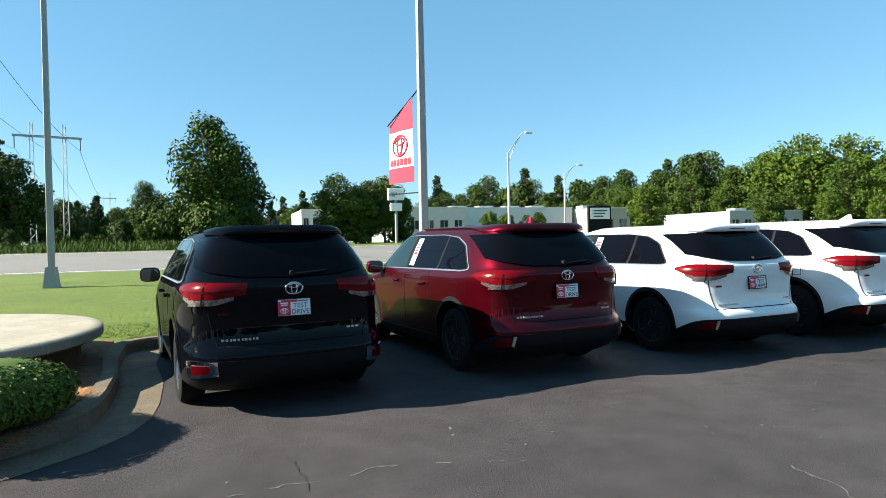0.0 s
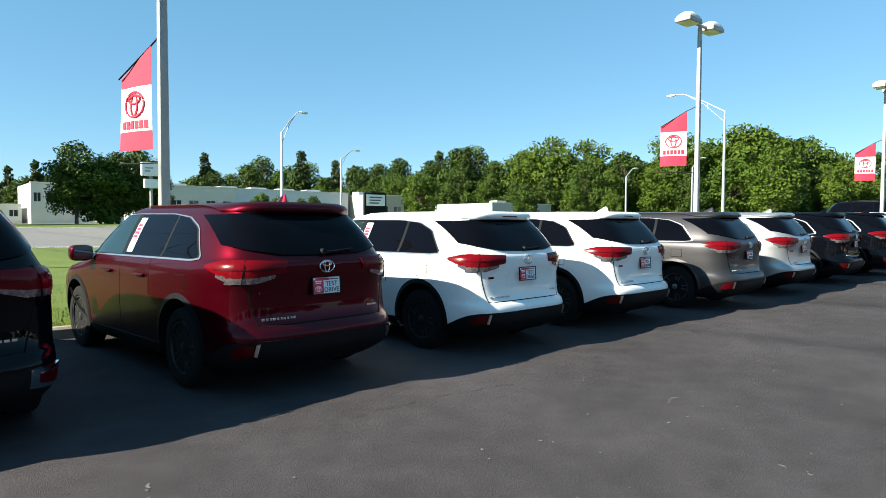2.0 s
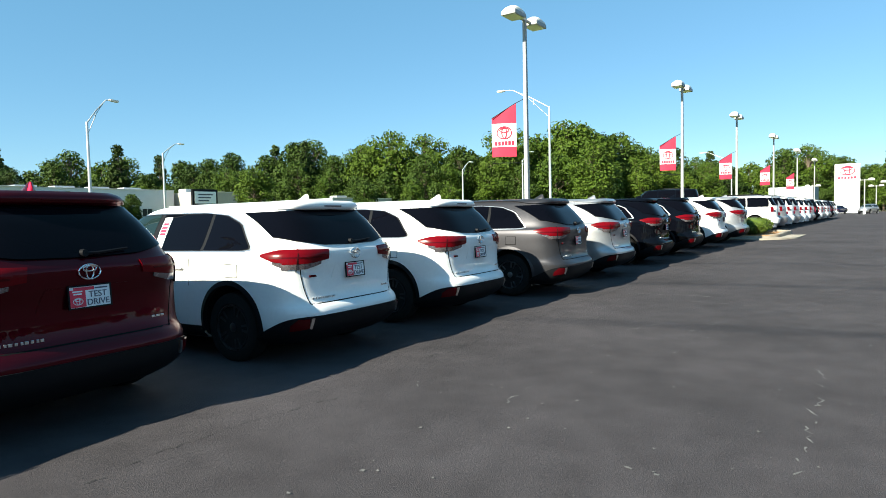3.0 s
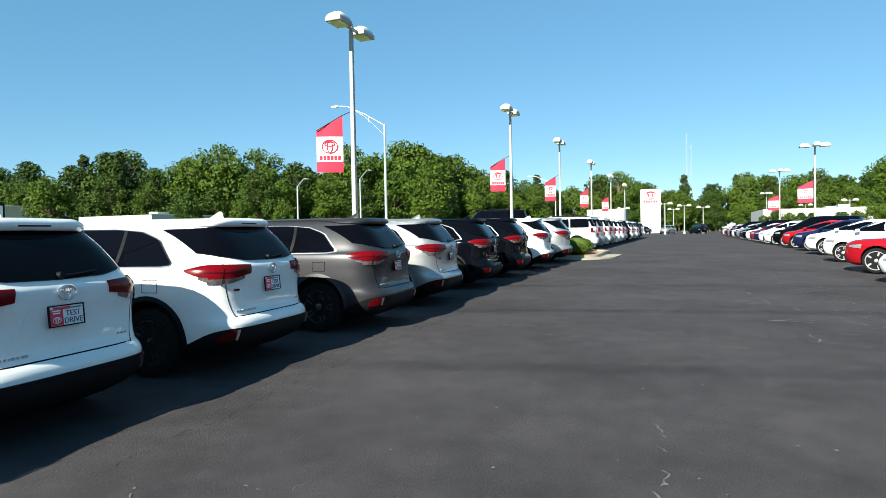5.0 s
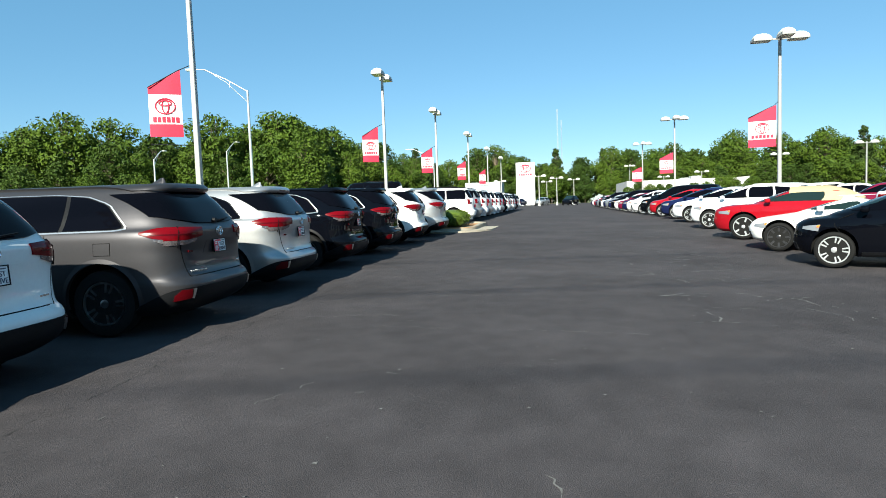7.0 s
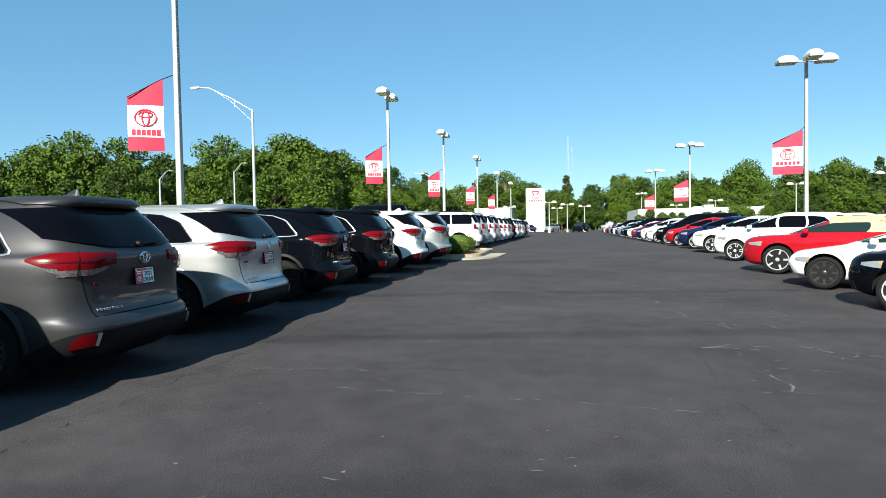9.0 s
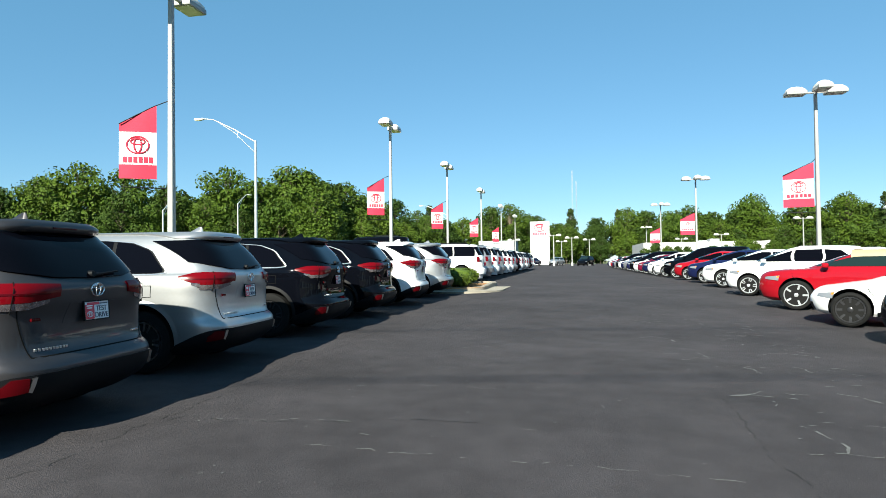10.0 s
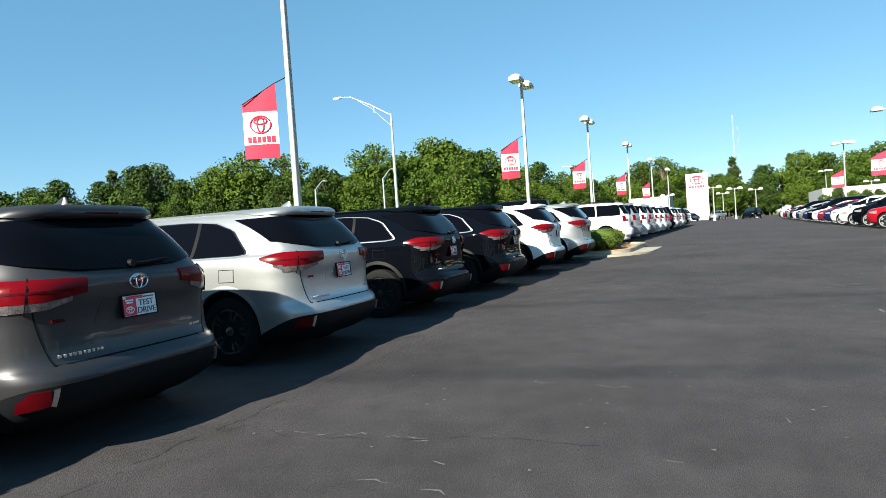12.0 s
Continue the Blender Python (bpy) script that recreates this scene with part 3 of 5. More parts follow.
        part("headlamp", sh.patch([(a, 0.70) for a in hl], [(a, 0.84) for a in hl], m=3, up=0.015), M["headlamp"], car, smooth=50)
    # spoiler lip over the rear window
    spoiler = part("spoiler", sh.rear_patch([(-0.66, 1.575), (-0.5, 1.590), (0, 1.596), (0.5, 1.590), (0.66, 1.575)], [(-0.615, 1.632), (-0.4, 1.641), (0, 1.643), (0.4, 1.641), (0.615, 1.632)], n=32, m=5, up=0.022, sink=0.05), coat_mat, car, smooth=50)
    mid = sh.at(90, 1.60)
    part("brake_light", box(-0.14, 0.14, mid.y - 0.030, mid.y - 0.01, 1.600, 1.612, 0.003), M["reflector"], spoiler, "high brake light strip")
    # fin, wiper, emblem, plate, badges
    bm = bmesh.new()
    lo = [(-0.03, 0.0), (-0.022, 0.10), (0, 0.17), (0.022, 0.10), (0.03, 0.0), (0.0, -0.03)]
    hi = [(-0.008, 0.0), (-0.006, 0.02), (0, 0.03), (0.006, 0.02), (0.008, 0.0), (0.0, -0.005)]
    a = [bm.verts.new((x, y, 0)) for x, y in lo]
    b = [bm.verts.new((x, y, 0.075)) for x, y in hi]
    bm.faces.new(b)
    bm.faces.new(a[::-1])
    for i in range(6):
        bm.faces.new((a[i], a[(i + 1) % 6], b[(i + 1) % 6], b[i]))
    fin = part("antenna_fin", bm, coat_mat, car, smooth=60)
    fin.matrix_basis = Matrix.Translation((0, 0.72, 1.66)) @ Matrix.Scale(1.2, 4)
    pv = sh.at(90, 1.245) + Vector((0, -0.03, 0))
    bm = tube([pv + Vector((0, 0.03, 0)), pv + Vector((0, -0.012, 0.005))], [0.03, 0.024], 12)
    add_tube(bm, [pv, pv + Vector((0.10, -0.004, 0.002)), pv + Vector((0.33, 0.004, 0.022))], [0.014, 0.011, 0.008], 6)
    part("wiper", bm, M["plastic"], car, "black rear wiper", 50)
    spot = lambda x, z, up: sh.at(sh.th_rear(x, z), z) + Vector((0, -up, 0))
    oval_emblem(car, Matrix.Translation(spot(0, 1.12, 0.012)), 0.078, M["chrome"])
    # recess for the plate
    part("plate_recess", sh.rear_patch([(-0.36, 0.86), (0.36, 0.86)], [(-0.30, 1.02), (0.30, 1.02)], n=8, m=3, up=-0.002 + 0.004, sink=0.01), coat_mat, car, smooth=60)
    if plate:
        tag = part("dealer_plate", box(-0.1525, 0.1525, -0.006, 0.006, -0.076, 0.076, 0.004), M["plate_white"], car, "red and white dealer plate reading test drive")
        tag.matrix_basis = Matrix.Translation(spot(0, 0.945, 0.024)) @ Matrix.Rotation(radians(-4), 4, "X")
        part("plate_frame", plate_rim(0.158, 0.083, 0.010), M["plastic"], tag)
        part("red_panel", box(-0.148, -0.035, -0.009, -0.006, -0.070, 0.052), M["plate_red"], tag)
        part("red_panel", box(-0.118, 0.03, -0.0091, -0.006, 0.046, 0.068), M["plate_red"], tag)
        up = Matrix.Rotation(radians(90), 4, "X")
        lettering("TEST", 0.062, Matrix.Translation((0.055, -0.008, 0.012)) @ up, M["ink"], tag)
        lettering("DRIVE", 0.062, Matrix.Translation((0.055, -0.008, -0.043)) @ up, M["ink"], tag)
        oval_emblem(tag, Matrix.Translation((-0.092, -0.010, -0.030)), 0.034, M["plate_white"], "printed_emblem")
        for k, (w, z) in enumerate(((0.035, 0.040), (0.028, 0.022))):
            part("text_bar", box(-0.092 - w, -0.092 + w, -0.0105, -0.008, z - 0.005, z + 0.005), M["plate_white"], tag)
        part("text_bar", box(0.035, 0.13, -0.008, -0.005, 0.050, 0.060), M["ink"], tag)
    for k in range(10):
        x = -0.62 + 0.032 * k
        p = spot(x, 0.685, 0.003)
        part("badge_bar", box(p.x - 0.013 + 0.004 * (k % 3), p.x + 0.011, p.y - 0.004, p.y + 0.01, 0.676, 0.697, 0.002), M["trim_metal"], car)
    for k in range(3):
        p = spot(0.52 + 0.045 * k, 0.72, 0.003)
        part("badge_bar", box(p.x - 0.016, p.x + 0.016, p.y - 0.004, p.y + 0.01, 0.712, 0.730, 0.002), M["chrome"], car)
    p = spot(-0.60, 0.915, 0.003)
    part("badge_bar", box(p.x - 0.05, p.x + 0.05, p.y - 0.004, p.y + 0.012, 0.905, 0.928, 0.002), M["reflector"], car)
    # hatch seam
    for s in (-1, 1):
        part("hatch_seam", sh.rear_patch([(s * 0.66, 0.63), (s * 0.668, 0.63)], [(s * 0.725, 1.20), (s * 0.733, 1.20)], n=1, m=12, up=0.002), M["under"], car)
    part("hatch_seam", sh.rear_patch([(-0.66, 0.628), (0.66, 0.628)], [(-0.66, 0.638), (0.66, 0.638)], n=14, m=1, up=0.002), M["under"], car)
    part("exhaust_pipe", tube([(0.45, 0.6, 0.27), (0.45, 0.2, 0.26)], 0.028, 10), M["under"], car, smooth=60)
    for s in (-1, 1):
        for y in (0.98, 3.77):
            wheel_parts(car, s * 0.815, y, 0.372, rim_mat, 5, True, s)
    # the cabin stands a little taller than the tables above
    for ob in car.children_recursive:
        if ob.matrix_basis.translation.length > 1e-6:
            if ob.parent is car and ob.matrix_basis.translation.z > 1.2:
                ob.matrix_basis.translation.z = 1.2 + (ob.matrix_basis.translation.z - 1.2) * 1.085
            continue
        if ob.parent is car or ob.parent.matrix_basis.translation.length < 1e-6:
            for v in ob.data.vertices:
                if v.co.z > 1.2:
                    v.co.z = 1.2 + (v.co.z - 1.2) * 1.085
    return car


def plate_rim(hx, hz, w):
    bm = bmesh.new()
    for x0, x1, z0, z1 in ((-hx, hx, hz - w, hz), (-hx, hx, -hz, -hz + w), (-hx, -hx + w, -hz + w, hz - w), (hx - w, hx, -hz + w, hz - w)):
        add_box(bm, x0, x1, -0.011, 0.004, z0, z1)
    return bm

def plain_car(name, label, coat_mat, dims, style, rim_mat, group, soft_top=None, lamp_mat=None, twin=False, n_spokes=5):
    """Any other car: dims are length, half width, height, belt height, hood height, wheel radius, wheelbase."""
    L, hw, H, belt, hood, wr, base = dims
    car = thing(name, label, "car", group=group)
    rear_over = (L - base) * 0.54
    y_r, y_f = rear_over, rear_over + base
    roof_w = hw * (0.70 if style != "boxy" else 0.80)
    W = [(0.20, hw * 0.88), (0.28, hw * 0.96), (0.45, hw * 0.99), (belt - 0.25, hw), (belt - 0.08, hw * 0.985), (belt, hw * 0.94), (belt + 0.04, hw * 0.915), (H - 0.10, roof_w + 0.02), (H - 0.05, roof_w - 0.05), (H - 0.02, roof_w - 0.16), (H, roof_w * 0.45)]
    if style == "sedan":
        R = [(0.20, 0.22), (0.30, 0.05), (0.50, 0.0), (belt - 0.18, 0.04), (belt - 0.06, 0.12), (belt, 0.45), (belt + 0.04, 0.85), (H - 0.12, 1.45), (H - 0.03, 1.75), (H, 2.2)]
    elif style == "boxy":
        R = [(0.30, 0.12), (0.45, 0.0), (0.62, -0.02), (0.70, 0.05), (belt - 0.05, 0.07), (belt + 0.1, 0.12), (H - 0.20, 0.30), (H - 0.05, 0.36), (H - 0.02, 0.5), (H, 1.0)]
    elif style == "open":
        R = [(0.20, 0.25), (0.30, 0.08), (0.50, 0.0), (belt - 0.12, 0.04), (belt - 0.03, 0.10), (belt, 0.35), (belt + 0.03, 0.95), (H - 0.16, 1.35), (H - 0.05, 1.75), (H, 2.1)]
    else:
        R = [(0.20, 0.22), (0.30, 0.06), (0.50, 0.0), (belt - 0.1, 0.05), (belt + 0.05, 0.10), (belt + 0.2, 0.28), (H - 0.12, 0.60), (H - 0.05, 0.62), (H - 0.02, 0.85), (H, 1.4)]
    cowl = y_f - (0.05 if style != "open" else 0.22 if soft_top else 0.42)
    roof_f = cowl - {"boxy": 0.70, "open": 0.85}.get(style, 1.05)
    F = [(0.20, L - 0.25), (0.30, L - 0.06), (0.50, L), (hood - 0.18, L - 0.05), (hood - 0.06, L - 0.20), (hood, L - 0.55), (belt, cowl + 0.12), (belt + 0.04, cowl), (H - 0.08, roof_f), (H - 0.02, roof_f - 0.35), (H, roof_f - 0.8)]
    sh = Shell(W, R, F, L * 0.5, (8.0, 3.8), (4.2, 3.0) if style != "boxy" else (5.0, 3.0))
    lv = sorted({round(v, 3) for tab in (W, R, F) for v, _ in tab} | {round(0.2 + (H - 0.2) * k / 22, 3) for k in range(23)})
    lv = [v for v in lv if W[0][0] <= v <= H]
    body = part("body", sh.body(lv, 88), coat_mat, car)
    cut_wells(body, ((y_r, wr + 0.02), (y_f, wr + 0.02)), wr + 0.05, hw)
    part("underbody", box(-hw + 0.2, hw - 0.2, 0.45, L - 0.8, 0.2, 0.38, 0.03), M["under"], car)
    top = H - 0.12
    e = 0.03
    if style == "sedan":
        side_hi = [(1.05, belt + 0.07), (1.75, top), (roof_f - 0.25, top + 0.01), (cowl - 0.2, belt + 0.07)]
    elif style == "open":
        side_hi = [(1.45, belt + 0.07), (1.75, top - 0.02), (roof_f - 0.2, top), (cowl - 0.2, belt + 0.07)]
    elif style == "boxy":
        side_hi = [(0.50, top - 0.05), (0.62, top), (roof_f - 0.1, top), (cowl - 0.15, belt + 0.09)]
    else:
        side_hi = [(0.75, belt + 0.12), (1.05, top - 0.04), (1.5, top), (roof_f - 0.25, top), (cowl - 0.2, belt + 0.07)]
    y0, y1 = side_hi[0][0], side_hi[-1][0]
    for s in (-1, 1):
        cuts = [y0] + ([y0 + (y1 - y0) * 0.30, y0 + (y1 - y0) * 0.60] if style in ("boxy", "hatch") else [y0 + (y1 - y0) * 0.45] if style == "sedan" else []) + [y1]
        for a, b in zip(cuts, cuts[1:]):
            hi = [(a + (0 if a == y0 else e), lerp_table(side_hi, a))] + [p for p in side_hi if a < p[0] < b] + [(b - (0 if b == y1 else e), lerp_table(side_hi, b))]
            part("side_window", sh.side_patch([(hi[0][0], belt + 0.05), (hi[-1][0], belt + 0.05)], hi, s, n=10, m=4, up=0.008), M["glass"] if style == "open" else M["tint"], car, smooth=60)
        for y in cuts[1:-1] + [y1 - 0.05]:
            part("door_seam", sh.side_patch([(y, 0.42), (y + 0.008, 0.42)], [(y, belt), (y + 0.008, belt)], s, n=1, m=6, up=0.002), M["under"], car)
        part("sill", sh.side_patch([(y_r + wr + 0.1, 0.21), (y_f - wr - 0.1, 0.21)], [(y_r + wr + 0.1, 0.29), (y_f - wr - 0.1, 0.29)], s, n=6, m=2, up=0.01), M["plastic"], car)
        ob = part("wing_mirror", box(-0.09, 0.09, -0.06, 0.08, -0.06, 0.06, 0.035), coat_mat, car, smooth=60)
        ob.matrix_basis = Matrix.Translation((s * (hw + 0.07), cowl - 0.42, belt + 0.08))
        hl = [-(36 + 20 * i / 8) for i in range(9)]
        hl = hl if s > 0 else [180 - a - 360 for a in hl]
        lamp = part("headlamp", sh.patch([(a, hood - 0.27 + 0.005 * i) for i, a in enumerate(hl)], [(a, hood - 0.15 - 0.004 * i) for i, a in enumerate(hl)], m=3, up=0.012), M["headlamp"], car, smooth=50)
        part("turn_lens", sh.patch([(a, hood - 0.20) for a in hl[:2]], [(a, hood - 0.16) for a in hl[:2]], m=2, up=0.017), M["amber"], lamp, smooth=50)
        tl = [(33 if style == "boxy" else 30) + (11 if style == "boxy" else 30) * i / 8 for i in range(9)]
        tl = tl if s > 0 else [180 - a for a in tl]
        part("tail_lamp", sh.patch([(a, belt - 0.20) for a in tl], [(a, belt - 0.02 if style != "boxy" else belt + 0.03) for a in tl], m=3, up=0.012), lamp_mat or M["lamp_red"], car, smooth=50)
        if style == "boxy":
            part("roof_rail", tube([(s * roof_w * 0.86, 0.7 + 2.0 * k / 8, H + (0.045 if 0 < k < 8 else -0.03)) for k in range(9)], 0.018, 6), M["plastic"], car, smooth=60)
        for y in (y_r, y_f):
            wheel_parts(car, s * (hw - 0.118), y, wr, rim_mat, n_spokes, twin, s, wr * 0.76)
    g = [-(90 - 24 + 48 * i / 12) for i in range(13)]
    part("grille", sh.patch([(a, 0.30) for a in g], [(a, 0.44) for a in g], m=3, up=0.008), M["plastic"], car, smooth=50)
    ws = [-90 - 55 + 110 * i / 12 for i in range(13)]
    part("windscreen", sh.patch([(a, belt + 0.07) for a in ws], [(a, H - 0.10) for a in ws], m=5, up=0.006), M["glass"], car, smooth=60)
    rg = [90 - 48 + 96 * i / 12 for i in range(13)]
    lo = belt + (0.08 if style in ("sedan", "open") else 0.10)
    part("rear_window", sh.patch([(a, lo) for a in rg], [(a, H - 0.13) for a in rg], m=5, up=0.006), M["tint"], car, smooth=60)
    if style == "boxy":
        part("bumper", sh.patch([(35 + 110 * i / 20, 0.42) for i in range(21)], [(35 + 110 * i / 20, 0.62) for i in range(21)], m=3, up=0.035), coat_mat, car, smooth=50)
        part("number_plate", box(-0.15, 0.15, -0.03, 0.07, 0.78, 0.93, 0.004), M["plate_red"], car)
        for s in (-1, 1):
            part("lamp_lower_lens", sh.patch([(90 + s * (38 + 3 * i), belt - 0.20) for i in range(4)], [(90 + s * (38 + 3 * i), belt - 0.10) for i in range(4)], m=2, up=0.018), M["lamp_clear"], car, smooth=50)
    else:
        part("number_plate", box(-0.15, 0.15, -0.02, 0.07, 0.62, 0.77, 0.004), M["plate_white"], car)
    if soft_top:
        def roof_edge(y):
            return lerp_table([(1.05, belt + 0.10), (1.5, H - 0.13), (2.2, H - 0.10), (roof_f - 0.1, H - 0.09)], y)
        lo2, hi2 = belt + 0.05, H - 0.012
        bm = bmesh.new()
        rows = []
        for i in range(15):
            y = 1.0 + (roof_f - 0.05 - 1.0) * i / 14
            zt = lerp_table([(1.0, belt + 0.10), (1.35, H - 0.12), (1.8, H + 0.012), (roof_f - 0.05, H + 0.012)], y)
            row = []
            for k in range(13):
                u = -1 + 2 * k / 12
                zz = zt - (abs(u) ** 4) * 0.15
                row.append(bm.verts.new((u * (roof_w + 0.06), y, zz + 0.02)))
            rows.append(row)
        for r0, r1 in zip(rows, rows[1:]):
            for j in range(12):
                bm.faces.new((r0[j], r0[j + 1], r1[j + 1], r1[j]))
        ext = bmesh.ops.extrude_face_region(bm, geom=bm.faces[:])
        bmesh.ops.translate(bm, vec=(0, 0, -0.04), verts=[v for v in ext["geom"] if isinstance(v, bmesh.types.BMVert)])
        part("soft_top", bm, soft_top, car, "tan canvas folding roof", 60)
        for s in (-1, 1):
            part("soft_top_side", sh.side_patch([(0.95, belt + 0.04), (1.95, belt + 0.04)], [(0.95, belt + 0.07), (1.45, H - 0.16), (1.95, H - 0.10)], s, n=10, m=4, up=0.014), soft_top, car, smooth=60)
    return car

# ---- ground, lot, road ----
sheet("ground", [-3000, -300, -100, -60, -40, -20, -9.5, -2.5, 4.2, 21, 40, 60, 150, 400, 3500], X_LINES, lambda x, y: land_z(x, y) - 0.04 - (0.1 if y < 4.3 else 0.0), M["field"], "rough grassland reaching out to the horizon", "ground")
sheet("pavement", [-90, -60, -40, -30, -20, -15, -9.5, -8, -6, -4, -2.5, 0, 2, 4.12], [v for v in X_LINES if -70 <= v <= 200], lambda x, y: lot_z(x) + cross(y), M["asphalt"], "dark sealed asphalt of the car lot", "car lot")
sheet("road", [21.0, 40.0], [v for v in X_LINES if -800 <= v <= 800], land_z, M["road"], "pale grey highway asphalt beyond the lawn", "road", up=0.01)
sheet("lawn", [4.2, 6, 9, 13, 17, 21.0], [v for v in X_LINES if -120 <= v <= 200], land_z, M["grass"], "bright mown lawn between lot and road", "lawn", up=0.03)
sheet("verge", [40.0, 50, 60.0], [v for v in X_LINES if -300 <= v <= 300], land_z, M["grass"], "mown grass verge across the road", "lawn", up=0.02)

for y in (21.7, 39.3):
    sheet("road_line", [y, y + 0.14], [v for v in X_LINES if -300 <= v <= 300], land_z, M["sign_white"], "worn white edge line on the highway", "road marking", up=0.018)
for k in range(12):
    x = -40 + 12.2 * k
    sheet("road_line", [30.3, 30.43], [x, x + 1.5, x + 3.0], land_z, M["sign_white"], "white dashed lane line on the highway", "road marking", up=0.018)


def kerb(name, pts, label, w=0.15, h=0.15, mat=None):
    """A kerb with a rounded top edge along a plan line; its face is on the line's right."""
    bm = bmesh.new()
    rows = []
    n = len(pts)
    for i, (x, y) in enumerate(pts):
        a, b = Vector(pts[max(0, i - 1)]), Vector(pts[min(n - 1, i + 1)])
        d = (b - a).normalized()
        nrm = Vector((d.y, -d.x))
        z = lot_z(x)
        rows.append([bm.verts.new((x + nrm.x * o, y + nrm.y * o, z + hh)) for o, hh in ((0.01, -0.1), (0.0, h - 0.03), (-0.03, h), (-w, h), (-w, -0.1))])
    for r0, r1 in zip(rows, rows[1:]):
        for j in range(4):
            bm.faces.new((r0[j], r0[j + 1], r1[j + 1], r1[j]))
    bm.faces.new(rows[0])
    bm.faces.new(rows[-1][::-1])
    return tagged(link_mesh(name, bm, mat or M["concrete"], smooth=40), label, "kerb", kind="structure")


kerb("kerb", [(x, 4.12) for x in [-1.9] + list(range(0, 30, 2))], "pale concrete kerb along the lawn")

# ---- the display row ----
TURN = 9.0
row_specs = {
    "black": crossover("glossy black crossover with chrome bumper corners and dealer plate", P_BLACK, M["rim_shade"], chrome_corner=True),
    "black_plain": crossover("glossy black crossover with plain bumper and dealer plate", P_BLACK, M["rim_dark"]),
    "red": crossover("dark red crossover with price sticker and dealer plate", P_RED, M["rim_dark"], sticker=True),
    "white": crossover("pearl white crossover with dark wheels and dealer plate", P_WHITE, M["rim_dark"], sticker=True),
    "grey": crossover("grey metallic crossover with dealer plate", P_GREY, M["rim_shade"]),
    "silver": crossover("silver crossover with dealer plate", P_SILVER, M["rim_shade"]),
}
ROW = [("black", -0.03, -0.3, -1), ("red", 2.93, -0.11, -2), ("white", 5.79, 0.03, -5), ("white", 8.40, 0.04, -5), ("grey", 11.31, -0.21, -5), ("silver", 14.19, -0.06, -5), ("black_plain", 17.40, -0.05, -5), ("black_plain", 20.4, -0.12, -5), ("white", 23.4, -0.25, -5), ("silver", 26.4, -0.42, -5)]
used = set()
for key, x, y, turn in ROW:
    m = Matrix.Translation((x, y, lot_z(x))) @ Matrix.Rotation(radians(TURN + turn), 4, "Z") @ Matrix.Translation((0, -0.05, 0))
    if key in used:
        copy_thing(row_specs[key], m)
    else:
        row_specs[key].matrix_basis = m
        used.add(key)


# ---- lot lamps with banners ----
def lot_lamp(x, y, top, heads, label, group="lot lamps"):
    z0 = land_z(x, y)
    ob = thing("lot_lamp", label, "lamp post", Matrix.Translation((x, y, z0)), group)
    h = top - z0
    bm = bmesh.new()
    a, b = 0.085, 0.06
    lo = [bm.verts.new((sx * a, sy * a, 0.3)) for sx, sy in ((-1, -1), (1, -1), (1, 1), (-1, 1))]
    hi = [bm.verts.new((sx * b, sy * b, h)) for sx, sy in ((-1, -1), (1, -1), (1, 1), (-1, 1))]
    for i in range(4):
        bm.faces.new((lo[i], lo[(i + 1) % 4], hi[(i + 1) % 4], hi[i]))
    bm.faces.new(hi)
    bm.faces.new(lo[::-1])
    bmesh.ops.bevel(bm, geom=bm.edges[:], offset=0.012, segments=1, affect="EDGES")
    part("pole", bm, M["pole"], ob)
    bm = bmesh.new()
    lo = [bm.verts.new((sx * 0.21, sy * 0.21, -0.2)) for sx, sy in ((-1, -1), (1, -1), (1, 1), (-1, 1))]
    hi = [bm.verts.new((sx * 0.13, sy * 0.13, 0.62)) for sx, sy in ((-1, -1), (1, -1), (1, 1), (-1, 1))]
    for i in range(4):
        bm.faces.new((lo[i], lo[(i + 1) % 4], hi[(i + 1) % 4], hi[i]))
    bm.faces.new(hi)
    bm.faces.new(lo[::-1])
    part("base_cover", bm, M["pole"], ob)
    for ang in heads:
        r = Matrix.Rotation(radians(ang), 4, "Z")
        arm = part("arm", box(0.05, 0.42, -0.045, 0.045, h - 0.19, h - 0.11, 0.01), M["pole"], ob)
        arm.matrix_basis = r
        # a shoebox housing with a domed cover
        bm = bmesh.new()
        add_box(bm, 0.40, 1.22, -0.29, 0.29, h - 0.24, h - 0.09, 0.02)
        head = part("lamp_head", bm, M["pole"], ob)
        head.matrix_basis = r
        bm = bmesh.new()
        rows = []
        for u, w, t in ((0.42, 0.27, 0.01), (0.47, 0.28, 0.14), (0.60, 0.28, 0.22), (0.81, 0.28, 0.25), (1.02, 0.28, 0.22), (1.15, 0.28, 0.14), (1.20, 0.27, 0.01)):
            rows.append([bm.verts.new((u, w * cx, h - 0.10 + t * cz)) for cx, cz in ((-1, 0), (-0.95, 0.45), (-0.6, 0.85), (0, 1), (0.6, 0.85), (0.95, 0.45), (1, 0))])
        for r0, r1 in zip(rows, rows[1:]):
            for j in range(6):
                bm.faces.new((r0[j], r0[j + 1], r1[j + 1], r1[j]))
            bm.faces.new((r0[6], r0[0], r1[0], r1[6]))
        bm.faces.new(rows[0])
        bm.faces.new(rows[-1][::-1])
        part("dome", bm, M["lamphead"], head, "pale domed lamp cover", 45)
        part("lens", box(0.46, 1.16, -0.24, 0.24, h - 0.255, h - 0.238, 0.005), M["lens"], head, "yellowed glass lens")
    return ob


